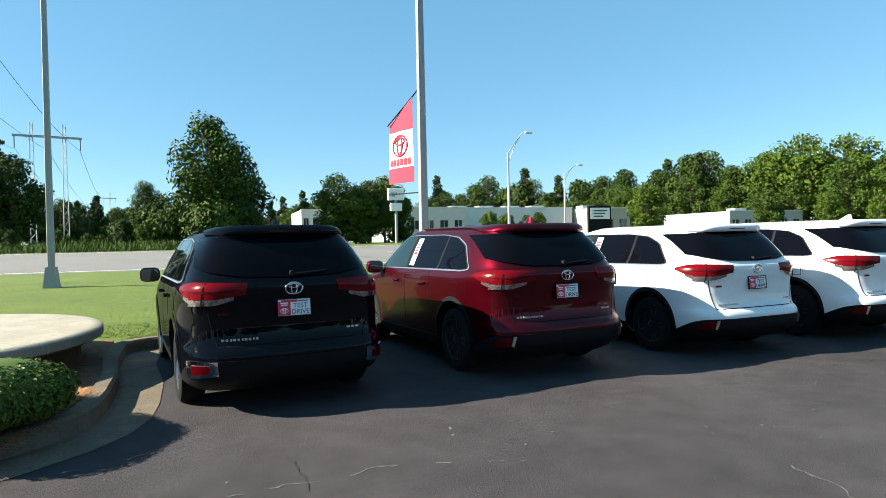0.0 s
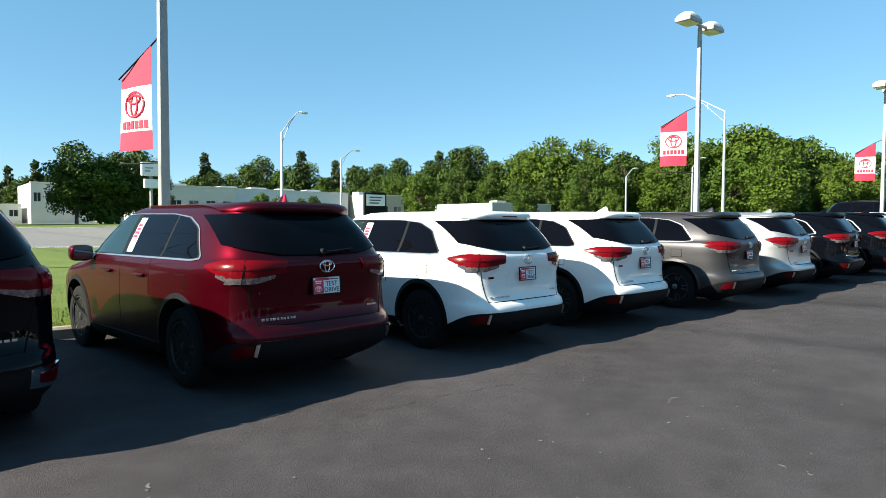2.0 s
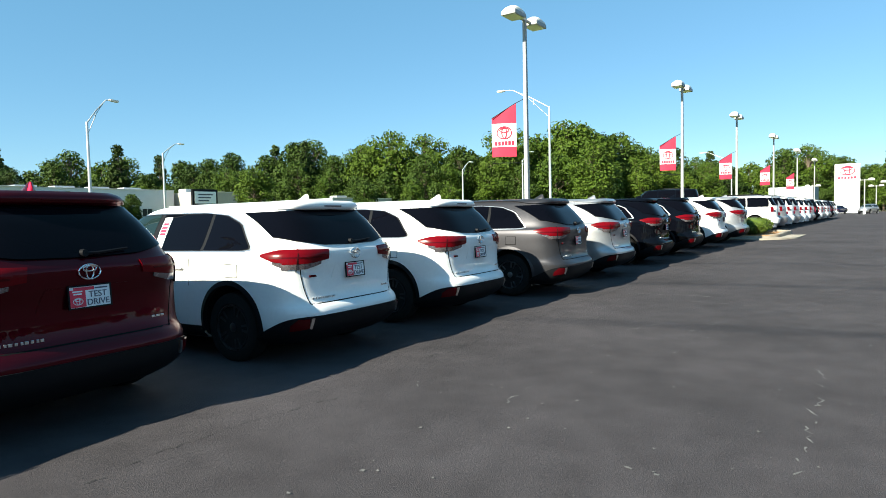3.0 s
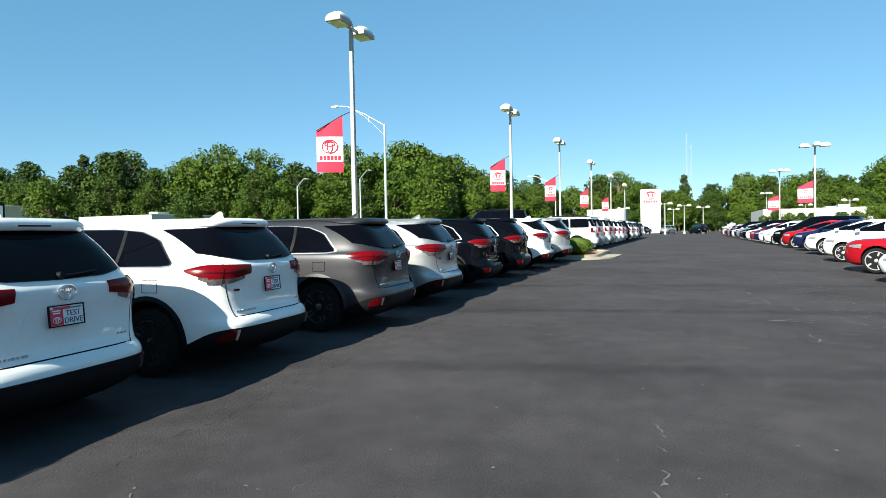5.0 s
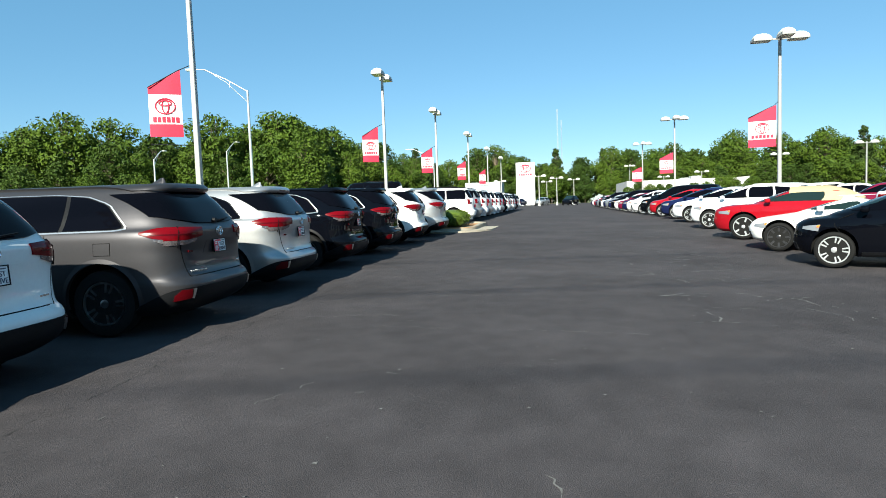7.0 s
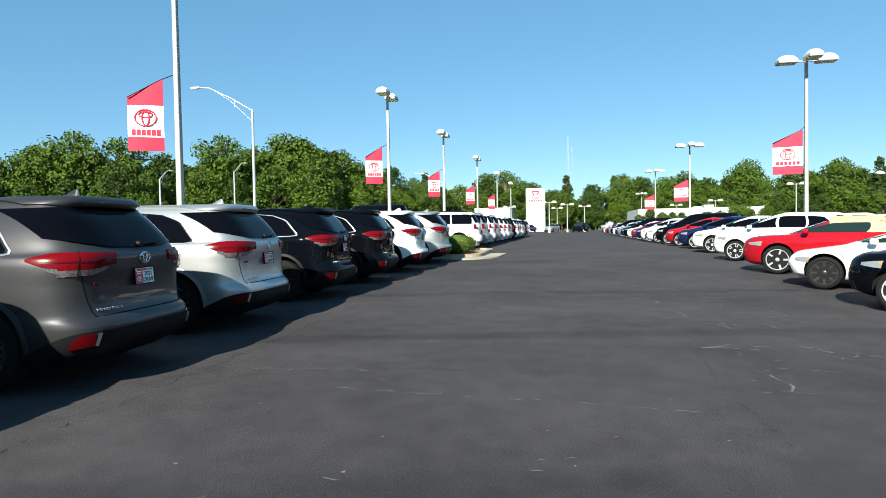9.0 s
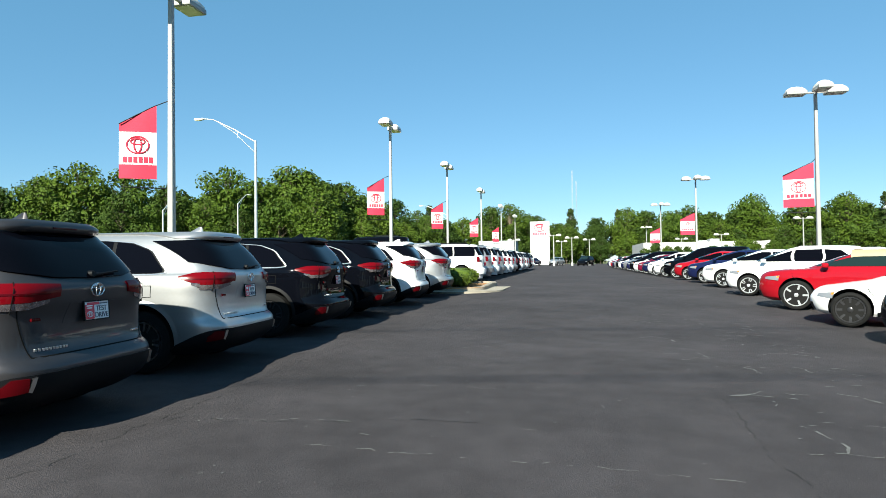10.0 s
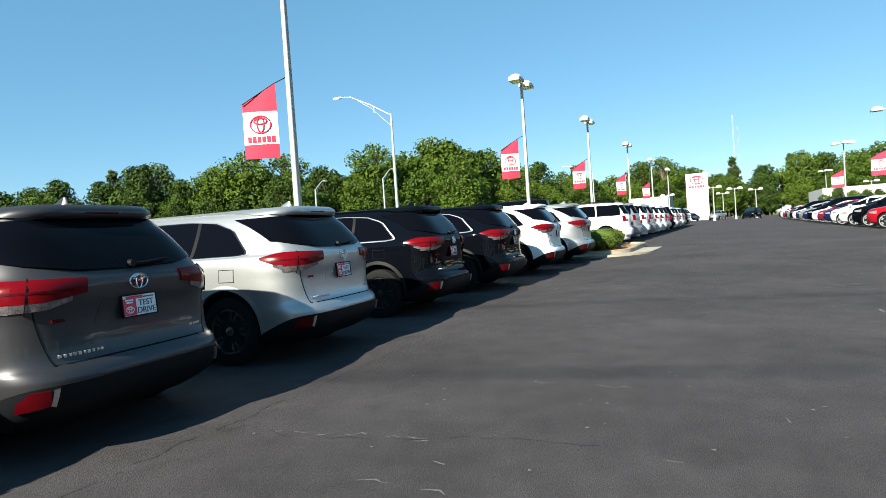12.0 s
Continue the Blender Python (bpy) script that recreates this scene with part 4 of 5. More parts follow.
def banner(x, y, low, ang, height=1.95, width=0.9, gap=0.2, name="banner", label="red and white banner on a lamp post"):
    """A cloth between two short arms; ang is the way it hangs out from the pole."""
    ob = thing("banner", label, "banner", Matrix.Translation((x, y, low)) @ Matrix.Rotation(radians(ang), 4, "Z"), "banners on the lamp posts")
    part("bracket", tube([(0.05, 0, -0.24), (gap + width, 0, -0.22)], 0.014, 6), M["plastic"], ob)
    part("bracket", tube([(0.05, 0, height + 0.16), (gap + width * 0.08, 0, height - 0.02), (gap + width, 0, height * 0.73)], 0.014, 6), M["plastic"], ob)
    bands = (("red_band", 0.0, 0.19, M["flag_red"]), ("white_band", 0.19, 0.63, M["flag_white"]), ("red_band", 0.63, 1.0, M["flag_red"]))
    wave = lambda u, v: 0.035 * math.sin(3.2 * u + 2.0 * v) * (0.4 + u)

    def cloth(u, v):
        top = height * (1.0 - 0.27 * u)
        zz = v * height if v <= 0.63 else 0.63 * height + (v - 0.63) / 0.37 * (top - 0.63 * height)
        return Vector((gap + width * u, wave(u, v), zz))

    for nm, v0, v1, mt in bands:
        bm = bmesh.new()
        f, b = [], []
        for i in range(9):
            f.append([])
            b.append([])
            for j in range(9):
                p = cloth(i / 8, v0 + (v1 - v0) * j / 8)
                f[-1].append(bm.verts.new(p))
                b[-1].append(bm.verts.new(p + Vector((0, 0.004, 0))))
        for i in range(8):
            for j in range(8):
                bm.faces.new((f[i][j], f[i + 1][j], f[i + 1][j + 1], f[i][j + 1]))
                bm.faces.new((b[i][j], b[i][j + 1], b[i + 1][j + 1], b[i + 1][j]))
        part(nm, bm, mt, ob, smooth=60)
    for face in (-1, 1):
        bm = bmesh.new()
        for ax, az, cz in ((0.36, 0.30, 0.0), (0.12, 0.27, 0.0), (0.23, 0.10, 0.12)):
            ax, az, cz = [v * 0.82 * min(1.0, 0.98 / width) for v in (ax, az, cz)]
            pts = []
            for k in range(29):
                u = 0.5 + ax * math.cos(2 * math.pi * k / 28)
                v = 0.455 + (cz + az * math.sin(2 * math.pi * k / 28)) * width / height
                pts.append(cloth(u, v) + Vector((0, face * 0.008 + 0.002, 0)))
            add_tube(bm, pts, 0.022, 5, caps=False)
        part("printed_emblem", bm, M["flag_red"], ob)
        for k in range(6):
            bm = bmesh.new()
            u0, u1 = 0.10 + 0.137 * k, 0.10 + 0.137 * k + 0.105
            vs = []
            for dy in (0.0, face * 0.008):
                for u, v in ((u0, 0.215), (u1, 0.215), (u1, 0.295), (u0, 0.295)):
                    vs.append(bm.verts.new(cloth(u, v) + Vector((0, dy + (0.004 if face > 0 else 0) + face * 0.002, 0))))
            for q in ((0, 1, 2, 3), (4, 5, 6, 7), (0, 1, 5, 4), (1, 2, 6, 5), (2, 3, 7, 6), (3, 0, 4, 7)):
                bm.faces.new([vs[i] for i in q])
            part("letter_bar", bm, M["flag_red"], ob)
    return ob


LEFT_LAMPS = [(3.35, 6.25), (21.45, 6.15), (38.3, 4.95), (52.6, 4.65), (69.6, 4.4), (88.2, 4.3), (106.7, 4.0)]
for i, (x, y) in enumerate(LEFT_LAMPS):
    lot_lamp(x, y, 8.75, (180, 0), "square grey steel lot lamp with two heads")
    if i < 6:
        banner(x, y, 2.78 if i == 0 else 3.45 + lot_z(x), 112 if i == 0 else 120, height=1.78 if i == 0 else 1.95, width=0.9, gap=0.28 if i == 0 else 0.36, label="wind-worn red and white banner on a lamp post" if i == 0 else "red and white banner on a lamp post")
lot_lamp(-5.2, 14.3, 9.6, (180, 0), "square grey steel lot lamp on the lawn")
for x, y in ((36.4, -14.9), (66.0, -15.6), (92.5, -16.3), (151.0, -21.5)):
    lot_lamp(x, y, 8.75, (90, 270, 180), "square grey steel lot lamp with three heads")
    if x < 100:
        banner(x, y, 3.6, 82, height=1.95, width=1.2, gap=0.14)

# ---- sport utility cars past the island ----
FAR_ROW = "sport utility cars in the far display row"
suv_white = plain_car("sport_utility_car", "white boxy sport utility car with roof rails", P_WHITE, (4.82, 0.96, 1.78, 1.16, 1.08, 0.385, 2.79), "boxy", M["rim"], FAR_ROW)
suv_silver = plain_car("sport_utility_car", "silver boxy sport utility car with roof rails", P_SILVER, (4.82, 0.96, 1.78, 1.16, 1.08, 0.385, 2.79), "boxy", M["rim_dark"], FAR_ROW)
suv_dark = plain_car("sport_utility_car", "black boxy sport utility car with roof rails", P_BLACK, (4.82, 0.96, 1.78, 1.16, 1.08, 0.385, 2.79), "boxy", M["rim"], FAR_ROW)
order = "wswswwsdwswsdsw"
first = {}
kinds = {"w": suv_white, "s": suv_silver, "d": suv_dark}
for i, k in enumerate(order):
    x = 35.4 + 2.95 * i
    m = Matrix.Translation((x, -0.4 - 0.01 * i, lot_z(x))) @ Matrix.Rotation(radians(TURN), 4, "Z")
    if k in first:
        copy_thing(kinds[k], m)
    else:
        kinds[k].matrix_basis = m
        first[k] = 1
# a large dark one beyond the black pair, nose to the lawn
big = plain_car("large_sport_utility_car", "very dark tall sport utility car with roof rails on the lawn", P_BLACK, (5.3, 1.02, 2.32, 1.52, 1.12, 0.40, 3.0), "boxy", M["rim"], "cars behind the display row")
big.matrix_basis = Matrix.Translation((43.3, 5.0, land_z(43, 7.0))) @ Matrix.Rotation(radians(TURN), 4, "Z")

# ---- the facing row across the lane ----
FACING = "used cars in the facing row"
hatch_black = plain_car("hatchback", "black hatchback with silver alloy wheels and amber lenses", P_BLACK, (4.07, 0.86, 1.47, 0.98, 0.93, 0.325, 2.49), "hatch", M["rim"], FACING, twin=True)
roadster = plain_car("roadster", "white two-seat roadster with black spoked wheels", P_WHITE, (3.92, 0.87, 1.24, 0.88, 0.80, 0.325, 2.31), "open", M["rim_dark"], FACING, n_spokes=8)
muscle = plain_car("convertible", "bright red convertible with tan canvas roof and chrome wheels", P_BRED, (4.78, 0.94, 1.41, 0.99, 0.97, 0.355, 2.72), "open", M["rim"], FACING, soft_top=M["tan_top"])
wagon = plain_car("hatchback", "white compact hatchback with silver wheels", P_WHITE, (4.37, 0.88, 1.55, 1.02, 0.95, 0.325, 2.60), "hatch", M["rim"], FACING, twin=True)
sedan_w = plain_car("sedan", "white sedan with silver wheels", P_WHITE, (4.85, 0.91, 1.46, 0.98, 0.92, 0.33, 2.78), "sedan", M["rim"], FACING, twin=True)
sedan_b = plain_car("sedan", "dark blue sedan with alloy wheels", P_BLUE, (4.85, 0.91, 1.47, 0.98, 0.92, 0.33, 2.78), "sedan", M["rim"], FACING, twin=True)
sedan_r = plain_car("sedan", "bright red sedan with silver wheels", P_BRED, (4.65, 0.89, 1.46, 0.98, 0.92, 0.325, 2.70), "sedan", M["rim"], FACING, twin=True)
sedan_m = plain_car("sedan", "maroon sedan with silver wheels", P_MAROON, (4.65, 0.89, 1.46, 0.98, 0.92, 0.325, 2.70), "sedan", M["rim"], FACING, twin=True)
van_k = plain_car("minivan", "black minivan with tinted glass", P_BLACK, (5.08, 0.99, 1.74, 1.10, 1.0, 0.34, 3.03), "hatch", M["rim"], FACING, twin=True)
cross_s = plain_car("hatchback", "silver compact hatchback with alloy wheels", P_SILVER, (4.37, 0.88, 1.55, 1.02, 0.95, 0.325, 2.60), "hatch", M["rim"], FACING, twin=True)
NOSE_AT = {hatch_black: 4.07, roadster: 3.92, muscle: 4.78, wagon: 4.37, sedan_w: 4.85, sedan_b: 4.85, sedan_r: 4.65, sedan_m: 4.65, van_k: 5.08, cross_s: 4.37}
placed_cars = set()


def park(car, x, nose_y, turn=0.0):
    m = Matrix.Translation((x, nose_y, lot_z(x) + cross(nose_y - 1.2))) @ Matrix.Rotation(radians(turn), 4, "Z") @ Matrix.Translation((0, -NOSE_AT[car], 0))
    if car in placed_cars:
        return copy_thing(car, m)
    car.matrix_basis = m
    placed_cars.add(car)
    return car


FACE = [(hatch_black, 17.65, -8.35), (roadster, 20.8, -8.45), (muscle, 24.4, -8.5), (wagon, 29.1, -8.8), (sedan_w, 33.8, -9.0), (sedan_b, 37.6, -9.1), (sedan_r, 41.2, -9.1), (van_k, 44.8, -9.1)]
FACE += [(car, 48.2 + 3.1 * i, -9.0) for i, car in enumerate((sedan_w, wagon, sedan_b, sedan_m, sedan_w, van_k, sedan_b, cross_s, sedan_b, sedan_w, van_k, cross_s, sedan_b, sedan_r, sedan_w, sedan_b))]
for car, x, y in FACE:
    park(car, x, y - 0.62, -26)
# second line, back to back with it, and a third
rng2 = random.Random(5)
for x in [23.5 + 2.95 * i for i in range(20)]:
    car = rng2.choice((wagon, sedan_w, cross_s, sedan_w, wagon, sedan_w, sedan_b, sedan_m))
    park(car, x, -20.6, 154)
# cars across the far end of the lane
for i, (car, y) in enumerate(((van_k, -6.5), (cross_s, -1.5), (sedan_b, 3.0))):
    park(car, 118 + 1.5 * i, y, 70)
truck = plain_car("pickup_truck", "orange pickup truck at the far end of the lane", M["orange"], (5.3, 0.95, 1.75, 1.10, 1.05, 0.39, 3.2), "boxy", M["rim"], "cars at the far end")
truck.matrix_basis = Matrix.Translation((98, 3.0, lot_z(98))) @ Matrix.Rotation(radians(70), 4, "Z")
# ---- trees ----
def leaf_cloud(bm, rng, centres, count, size, inner=0.5):
    """Small bent leaf clumps scattered in a set of blobs."""
    tot = sum(r[1].x * r[1].y * r[1].z for r in centres)
    for c, rad in centres:
        k = max(8, int(count * rad.x * rad.y * rad.z / tot))
        for _ in range(k):
            d = Vector((rng.gauss(0, 1), rng.gauss(0, 1), rng.gauss(0, 1))).normalized()
            rr = rng.uniform(inner, 1.12)
            p = c + Vector((d.x * rad.x, d.y * rad.y, d.z * rad.z)) * rr
            nrm = (d + Vector((rng.uniform(-.7, .7), rng.uniform(-.7, .7), rng.uniform(-.4, .9)))).normalized()
            a = nrm.orthogonal().normalized()
            a = (Matrix.Rotation(rng.uniform(0, 6.28), 3, nrm) @ a)
            b = nrm.cross(a)
            s = size * rng.uniform(0.6, 1.4)
            vs = [bm.verts.new(p + a * (s * u) + b * (s * v) + nrm * (s * w)) for u, v, w in ((-1, -0.1, 0), (0.0, -0.6, 0.2), (0.95, 0.05, -0.1), (0.1, 0.62, 0.15))]
            bm.faces.new(vs)


def make_tree(label, kind, height, seed, leaf, count=6500, size=0.25, low=0.18):
    rng = random.Random(seed)
    ob = thing("tree", label, "tree", group="trees of the wood")
    spread_r = height * {"broad": 0.31, "tall": 0.20, "cone": 0.40}[kind]
    bm = bmesh.new()
    add_tube(bm, [(0, 0, -0.5), (0.05, 0, height * 0.25), (0.15, 0.1, height * 0.55), (0.1, 0.05, height * 0.88)], [height * 0.022, height * 0.017, height * 0.011, height * 0.003], 8)
    blobs = []
    n = 56 if kind != "tall" else 40
    for i in range(n):
        t = (i + 0.5) / n
        z = height * (low + (0.97 - low) * t)
        prof = math.sin(math.pi * min(1, 0.18 + 0.80 * t)) ** 0.7 if kind == "broad" else min(1.0, (1.08 - t) * (0.95 if kind == "tall" else 1.1)) + 0.06
        ang = i * 2.4 + rng.uniform(-.4, .4)
        r = spread_r * prof * math.sqrt(rng.uniform(0.05, 1.0))
        c = Vector((math.cos(ang) * r, math.sin(ang) * r, z))
        br = spread_r * (0.15 + 0.20 * prof) * rng.uniform(0.6, 1.5)
        blobs.append((c, Vector((br, br, br * rng.uniform(0.6, 0.85)))))
        add_tube(bm, [(0.1, 0.05, z * 0.72), tuple(c * 0.5 + Vector((0.05, 0, z * 0.42))), tuple(c)], [height * 0.006, height * 0.004, height * 0.0015], 5)
    part("trunk", bm, M["bark"], ob, smooth=60)
    bm = bmesh.new()
    leaf_cloud(bm, rng, blobs, count, size)
    part("crown", bm, leaf, ob)
    return ob


TREES = [make_tree("tall broad green oak in the roadside wood", "broad", 13, 1, M["leaf_a"]),
         make_tree("bright green sweetgum in the roadside wood", "broad", 14, 2, M["leaf_b"]),
         make_tree("dark pine in the roadside wood", "tall", 15, 3, M["leaf_c"], size=0.27),
         make_tree("rounded dark green oak in the roadside wood", "broad", 11, 4, M["leaf_a"], low=0.08),
         make_tree("light green maple in the roadside wood", "broad", 12, 5, M["leaf_b"], low=0.06)]
TREES.append(make_tree("large conical leafy tree beside the highway", "cone", 12.6, 8, M["leaf_b"], count=17000, size=0.17, low=0.03))
placed = set()
rng = random.Random(11)


def plant(k, x, y, s, z=None, turn=None):
    zz = land_z(x, y) if z is None else z
    m = Matrix.Translation((x, y, zz - 0.1)) @ Matrix.Rotation(rng.uniform(0, 6.28) if turn is None else turn, 4, "Z") @ Matrix.Scale(s, 4)
    if k in placed:
        ob = copy_thing(TREES[k], Matrix.Identity(4))
        ob.matrix_basis = m
    else:
        ob = TREES[k]
        ob.matrix_basis = m
        placed.add(k)
    return ob


# the wood across the road, the far end and the rest of the horizon: plan line with the trees' height
WOOD = [(-60, 118, 0.95), (-22, 150, 0.75), (-8, 190, 0.7), (20, 165, 0.95), (45, 150, 1.0), (66, 132, 1.05), (84, 108, 1.1), (94, 86, 1.15), (102, 68, 1.2), (112, 56, 1.2), (124, 48, 1.35), (142, 42, 1.3), (160, 38, 1.1), (182, 34, 1.15), (198, 20, 1.2), (205, -5, 1.15), (206, -32, 1.2), (198, -62, 1.25), (182, -88, 1.2)]
# mostly unseen trees behind the camera, added to darken the horizon mirrored in paint
SOUTH = [(182, -88, 1.2), (150, -98, 1.1), (105, -98, 1.2), (60, -92, 1.2), (10, -85, 1.2), (-40, -72, 1.2), (-80, -40, 1.2), (-95, 10, 1.0), (-85, 70, 1.0), (-60, 118, 1.0)]
for line, step, layers in ((WOOD, 6.0, 3), (SOUTH, 12.0, 2)):
    for (xa, ya, sa), (xb, yb, sb) in zip(line, line[1:]):
        length = math.hypot(xb - xa, yb - ya)
        nx, ny = -(yb - ya) / length, (xb - xa) / length
        for layer in range(layers):
            k = max(1, int(length / step))
            for i in range(k):
                t = (i + rng.random() * 0.8) / k
                off = layer * 7 + rng.uniform(-2.5, 2.5)
                if layer == 0:
                    s = rng.uniform(0.55, 0.85)
                else:
                    s = rng.uniform(0.85, 1.12) * (1 + 0.06 * layer)
                plant(rng.choice((0, 1, 3, 4, 0, 4)) if layer == 0 else rng.choice((0, 1, 3, 4, 0, 1, 3, 0, 2)), xa + (xb - xa) * t + nx * off, ya + (yb - ya) * t + ny * off, s * (sa + (sb - sa) * t))
# single trees across the road
for k, x, y, s in ((5, -1.4, 57, 1.0), (0, 0.6, 59, 0.76), (5, -7.3, 60, 0.52), (3, -9.0, 57, 0.26), (3, -5.0, 55, 0.28), (4, -6.8, 54, 0.22), (1, 112, 40, 1.0), (0, -27, 92, 1.0), (2, -30, 96, 1.1), (0, -34, 90, 1.15), (3, -2.6, 55, 0.42), (3, 1.5, 54, 0.40), (1, 10.2, 55, 0.52), (4, 12.0, 55, 0.50), (0, 13.6, 56, 0.50), (1, 15.5, 57, 0.52), (4, 17.0, 57, 0.45), (4, 41.5, 48, 0.48), (3, 62.5, 52, 0.48), (4, 70.0, 50, 0.42), (4, 76.5, 48, 0.40), (4, 27, 56, 0.27), (4, 29.5, 57, 0.25), (3, 31.5, 56, 0.24), (3, 33.5, 57, 0.27)):
    plant(k, x, y, s)
# ---- buildings across the road ----
def building(label, x0, x1, y0, y1, h, wall_mat, bays, win_h=(1.0, 2.4), name="building", parapet=0.35, units=0, side_bays=0, turn=None):
    z = land_z((x0 + x1) / 2, y0)
    ob = thing("building", label, "building", Matrix.Translation((x0, y0, z - 0.1)))
    w, d = x1 - x0, y1 - y0
    bm = bmesh.new()
    n = max(1, len(bays) if isinstance(bays, (list, tuple)) else bays)
    step = w / n
    a, b = win_h
    # front wall with real openings
    add_box(bm, 0, w, 0, 0.3, 0, a)
    add_box(bm, 0, w, 0, 0.3, b, h)
    for i in range(n + 1):
        c = i * step
        add_box(bm, max(0, c - step * 0.22), min(w, c + step * 0.22), 0, 0.3, a, b)
    add_box(bm, 0, 0.3, 0.3, d, 0, h)
    add_box(bm, w - 0.3, w, 0.3, d, 0, h)
    add_box(bm, 0.3, w - 0.3, d - 0.3, d, 0, h)
    part("wall", bm, wall_mat, ob)
    part("roof", box(0.3, w - 0.3, 0.3, d - 0.3, h - parapet - 0.15, h - parapet), M["roof"], ob)
    part("coping", box(-0.08, w + 0.08, -0.08, 0.38, h, h + 0.12, 0.02), M["bldg_white"], ob)
    for i in range(n):
        c = (i + 0.5) * step
        win = part("window", box(c - step * 0.28, c + step * 0.28, 0.16, 0.2, a, b), M["win"], ob)
        bm = bmesh.new()
        for k in (-0.28, 0.0, 0.28):
            add_box(bm, c + step * k - 0.03, c + step * k + 0.03, 0.10, 0.24, a, b)
        add_box(bm, c - step * 0.28, c + step * 0.28, 0.08, 0.24, a - 0.05, a + 0.04)
        part("window_frame", bm, M["bldg_white"], win)
    for i in range(units):
        ux = w * (i + 0.5) / units
        part("roof_unit", box(ux - 1.3, ux + 1.3, d * 0.35, d * 0.35 + 2, h - parapet, h + 0.75, 0.05), M["galv"], ob, "grey rooftop air unit")
    return ob


building("long low white commercial building with grey upper band", 22, 33, 78, 98, 4.7, M["bldg_white"], 5, (1.6, 2.9), units=1)
building("long low grey commercial building with rooftop units", 33.2, 52, 80, 100, 4.6, M["bldg_pale"], 7, (0.9, 2.0), units=4)
building("white two-row office block with dark strip windows", 11.2, 18.5, 92, 106, 5.4, M["bldg_white"], 5, (2.9, 4.1))
building("small white gabled shed", 7.0, 10.6, 96, 104, 2.6, M["bldg_white"], 2, (1.0, 1.9))
building("tan block building with pale sign panel", 52.5, 60, 76, 92, 4.3, M["bldg_tan"], 3, (1.0, 2.6), units=1)
building("grey ribbed metal building with pale entrance", 78, 94, 74, 90, 3.6, M["bldg_grey"], 6, (0.9, 2.2), units=1)
building("long white showroom building far down the lane", 148, 172, -46, -20.5, 4.8, M["bldg_white"], 10, (1.0, 3.0), units=2)
building("low grey building beside the tall sign", 164, 178, 9, 18, 6.0, M["bldg_grey"], 6, (1.2, 2.6))


# ---- signs ----
def post_sign(x, y, top, label):
    z = land_z(x, y)
    ob = thing("post_sign", label, "sign", Matrix.Translation((x, y, z)))
    h = top - z
    part("post", tube([(0, 0, -0.2), (0, 0, h - 0.4)], 0.13, 10), M["pole"], ob, smooth=60)
    part("sign_box", box(-0.72, 0.72, -0.2, 0.2, h - 1.05, h, 0.04), M["sign_white"], ob, "white upper sign box")
    part("sign_box", box(-0.52, 0.52, -0.18, 0.18, h - 2.0, h - 1.3, 0.04), M["sign_white"], ob, "white lower sign box")
    bm = bmesh.new()
    add_box(bm, -0.5, -0.1, -0.215, -0.2, h - 0.75, h - 0.6)
    add_box(bm, -0.5, 0.1, -0.215, -0.2, h - 0.5, h - 0.38)
    part("sign_bars", bm, M["bldg_grey"], ob)
    return ob


post_sign(14.0, 47.0, 6.2, "white two-box roadside sign on a post")
m = thing("monument_sign", "black-framed white panel sign across the road", "sign", Matrix.Translation((50.5, 70.0, land_z(50, 70) - 0.05)))
part("sign_frame", box(-1.9, 1.9, 0, 0.4, 0, 4.3, 0.05), M["plastic"], m)
part("sign_panel", box(-1.6, 1.6, -0.06, 0.0, 2.4, 4.0), M["sign_white"], m)
for k in range(3):
    part("text_bar", box(-1.1, 1.1 - 0.3 * k, -0.09, -0.06, 3.5 - 0.4 * k, 3.68 - 0.4 * k), M["ink"], m)

px, py = 150.0, 1.9
py_z = 0.55
pyl = thing("pylon_sign", "tall white pylon sign with red oval emblem", "sign", Matrix.Translation((px, py, py_z)) @ Matrix.Rotation(radians(-90), 4, "Z"))
bm = bmesh.new()
add_box(bm, -2.15, 2.15, -0.35, 0.35, -0.3, 9.9, 0.05)
part("pylon", bm, M["sign_white"], pyl)
bm = bmesh.new()
for ax, az, cz in ((1.25, 0.85, 0.0), (0.42, 0.80, 0.0), (0.78, 0.3, 0.38)):
    add_tube(bm, [(ax * math.cos(2 * math.pi * k / 28), -0.36, 8.5 + cz + az * math.sin(2 * math.pi * k / 28)) for k in range(29)], 0.11, 6, caps=False)
part("emblem", bm, M["flag_red"], pyl, "red oval emblem")
for k in range(6):
    part("letter_bar", box(-1.55 + 0.53 * k, -1.55 + 0.53 * k + 0.38, -0.40, -0.35, 6.85, 7.35), M["flag_red"], pyl)


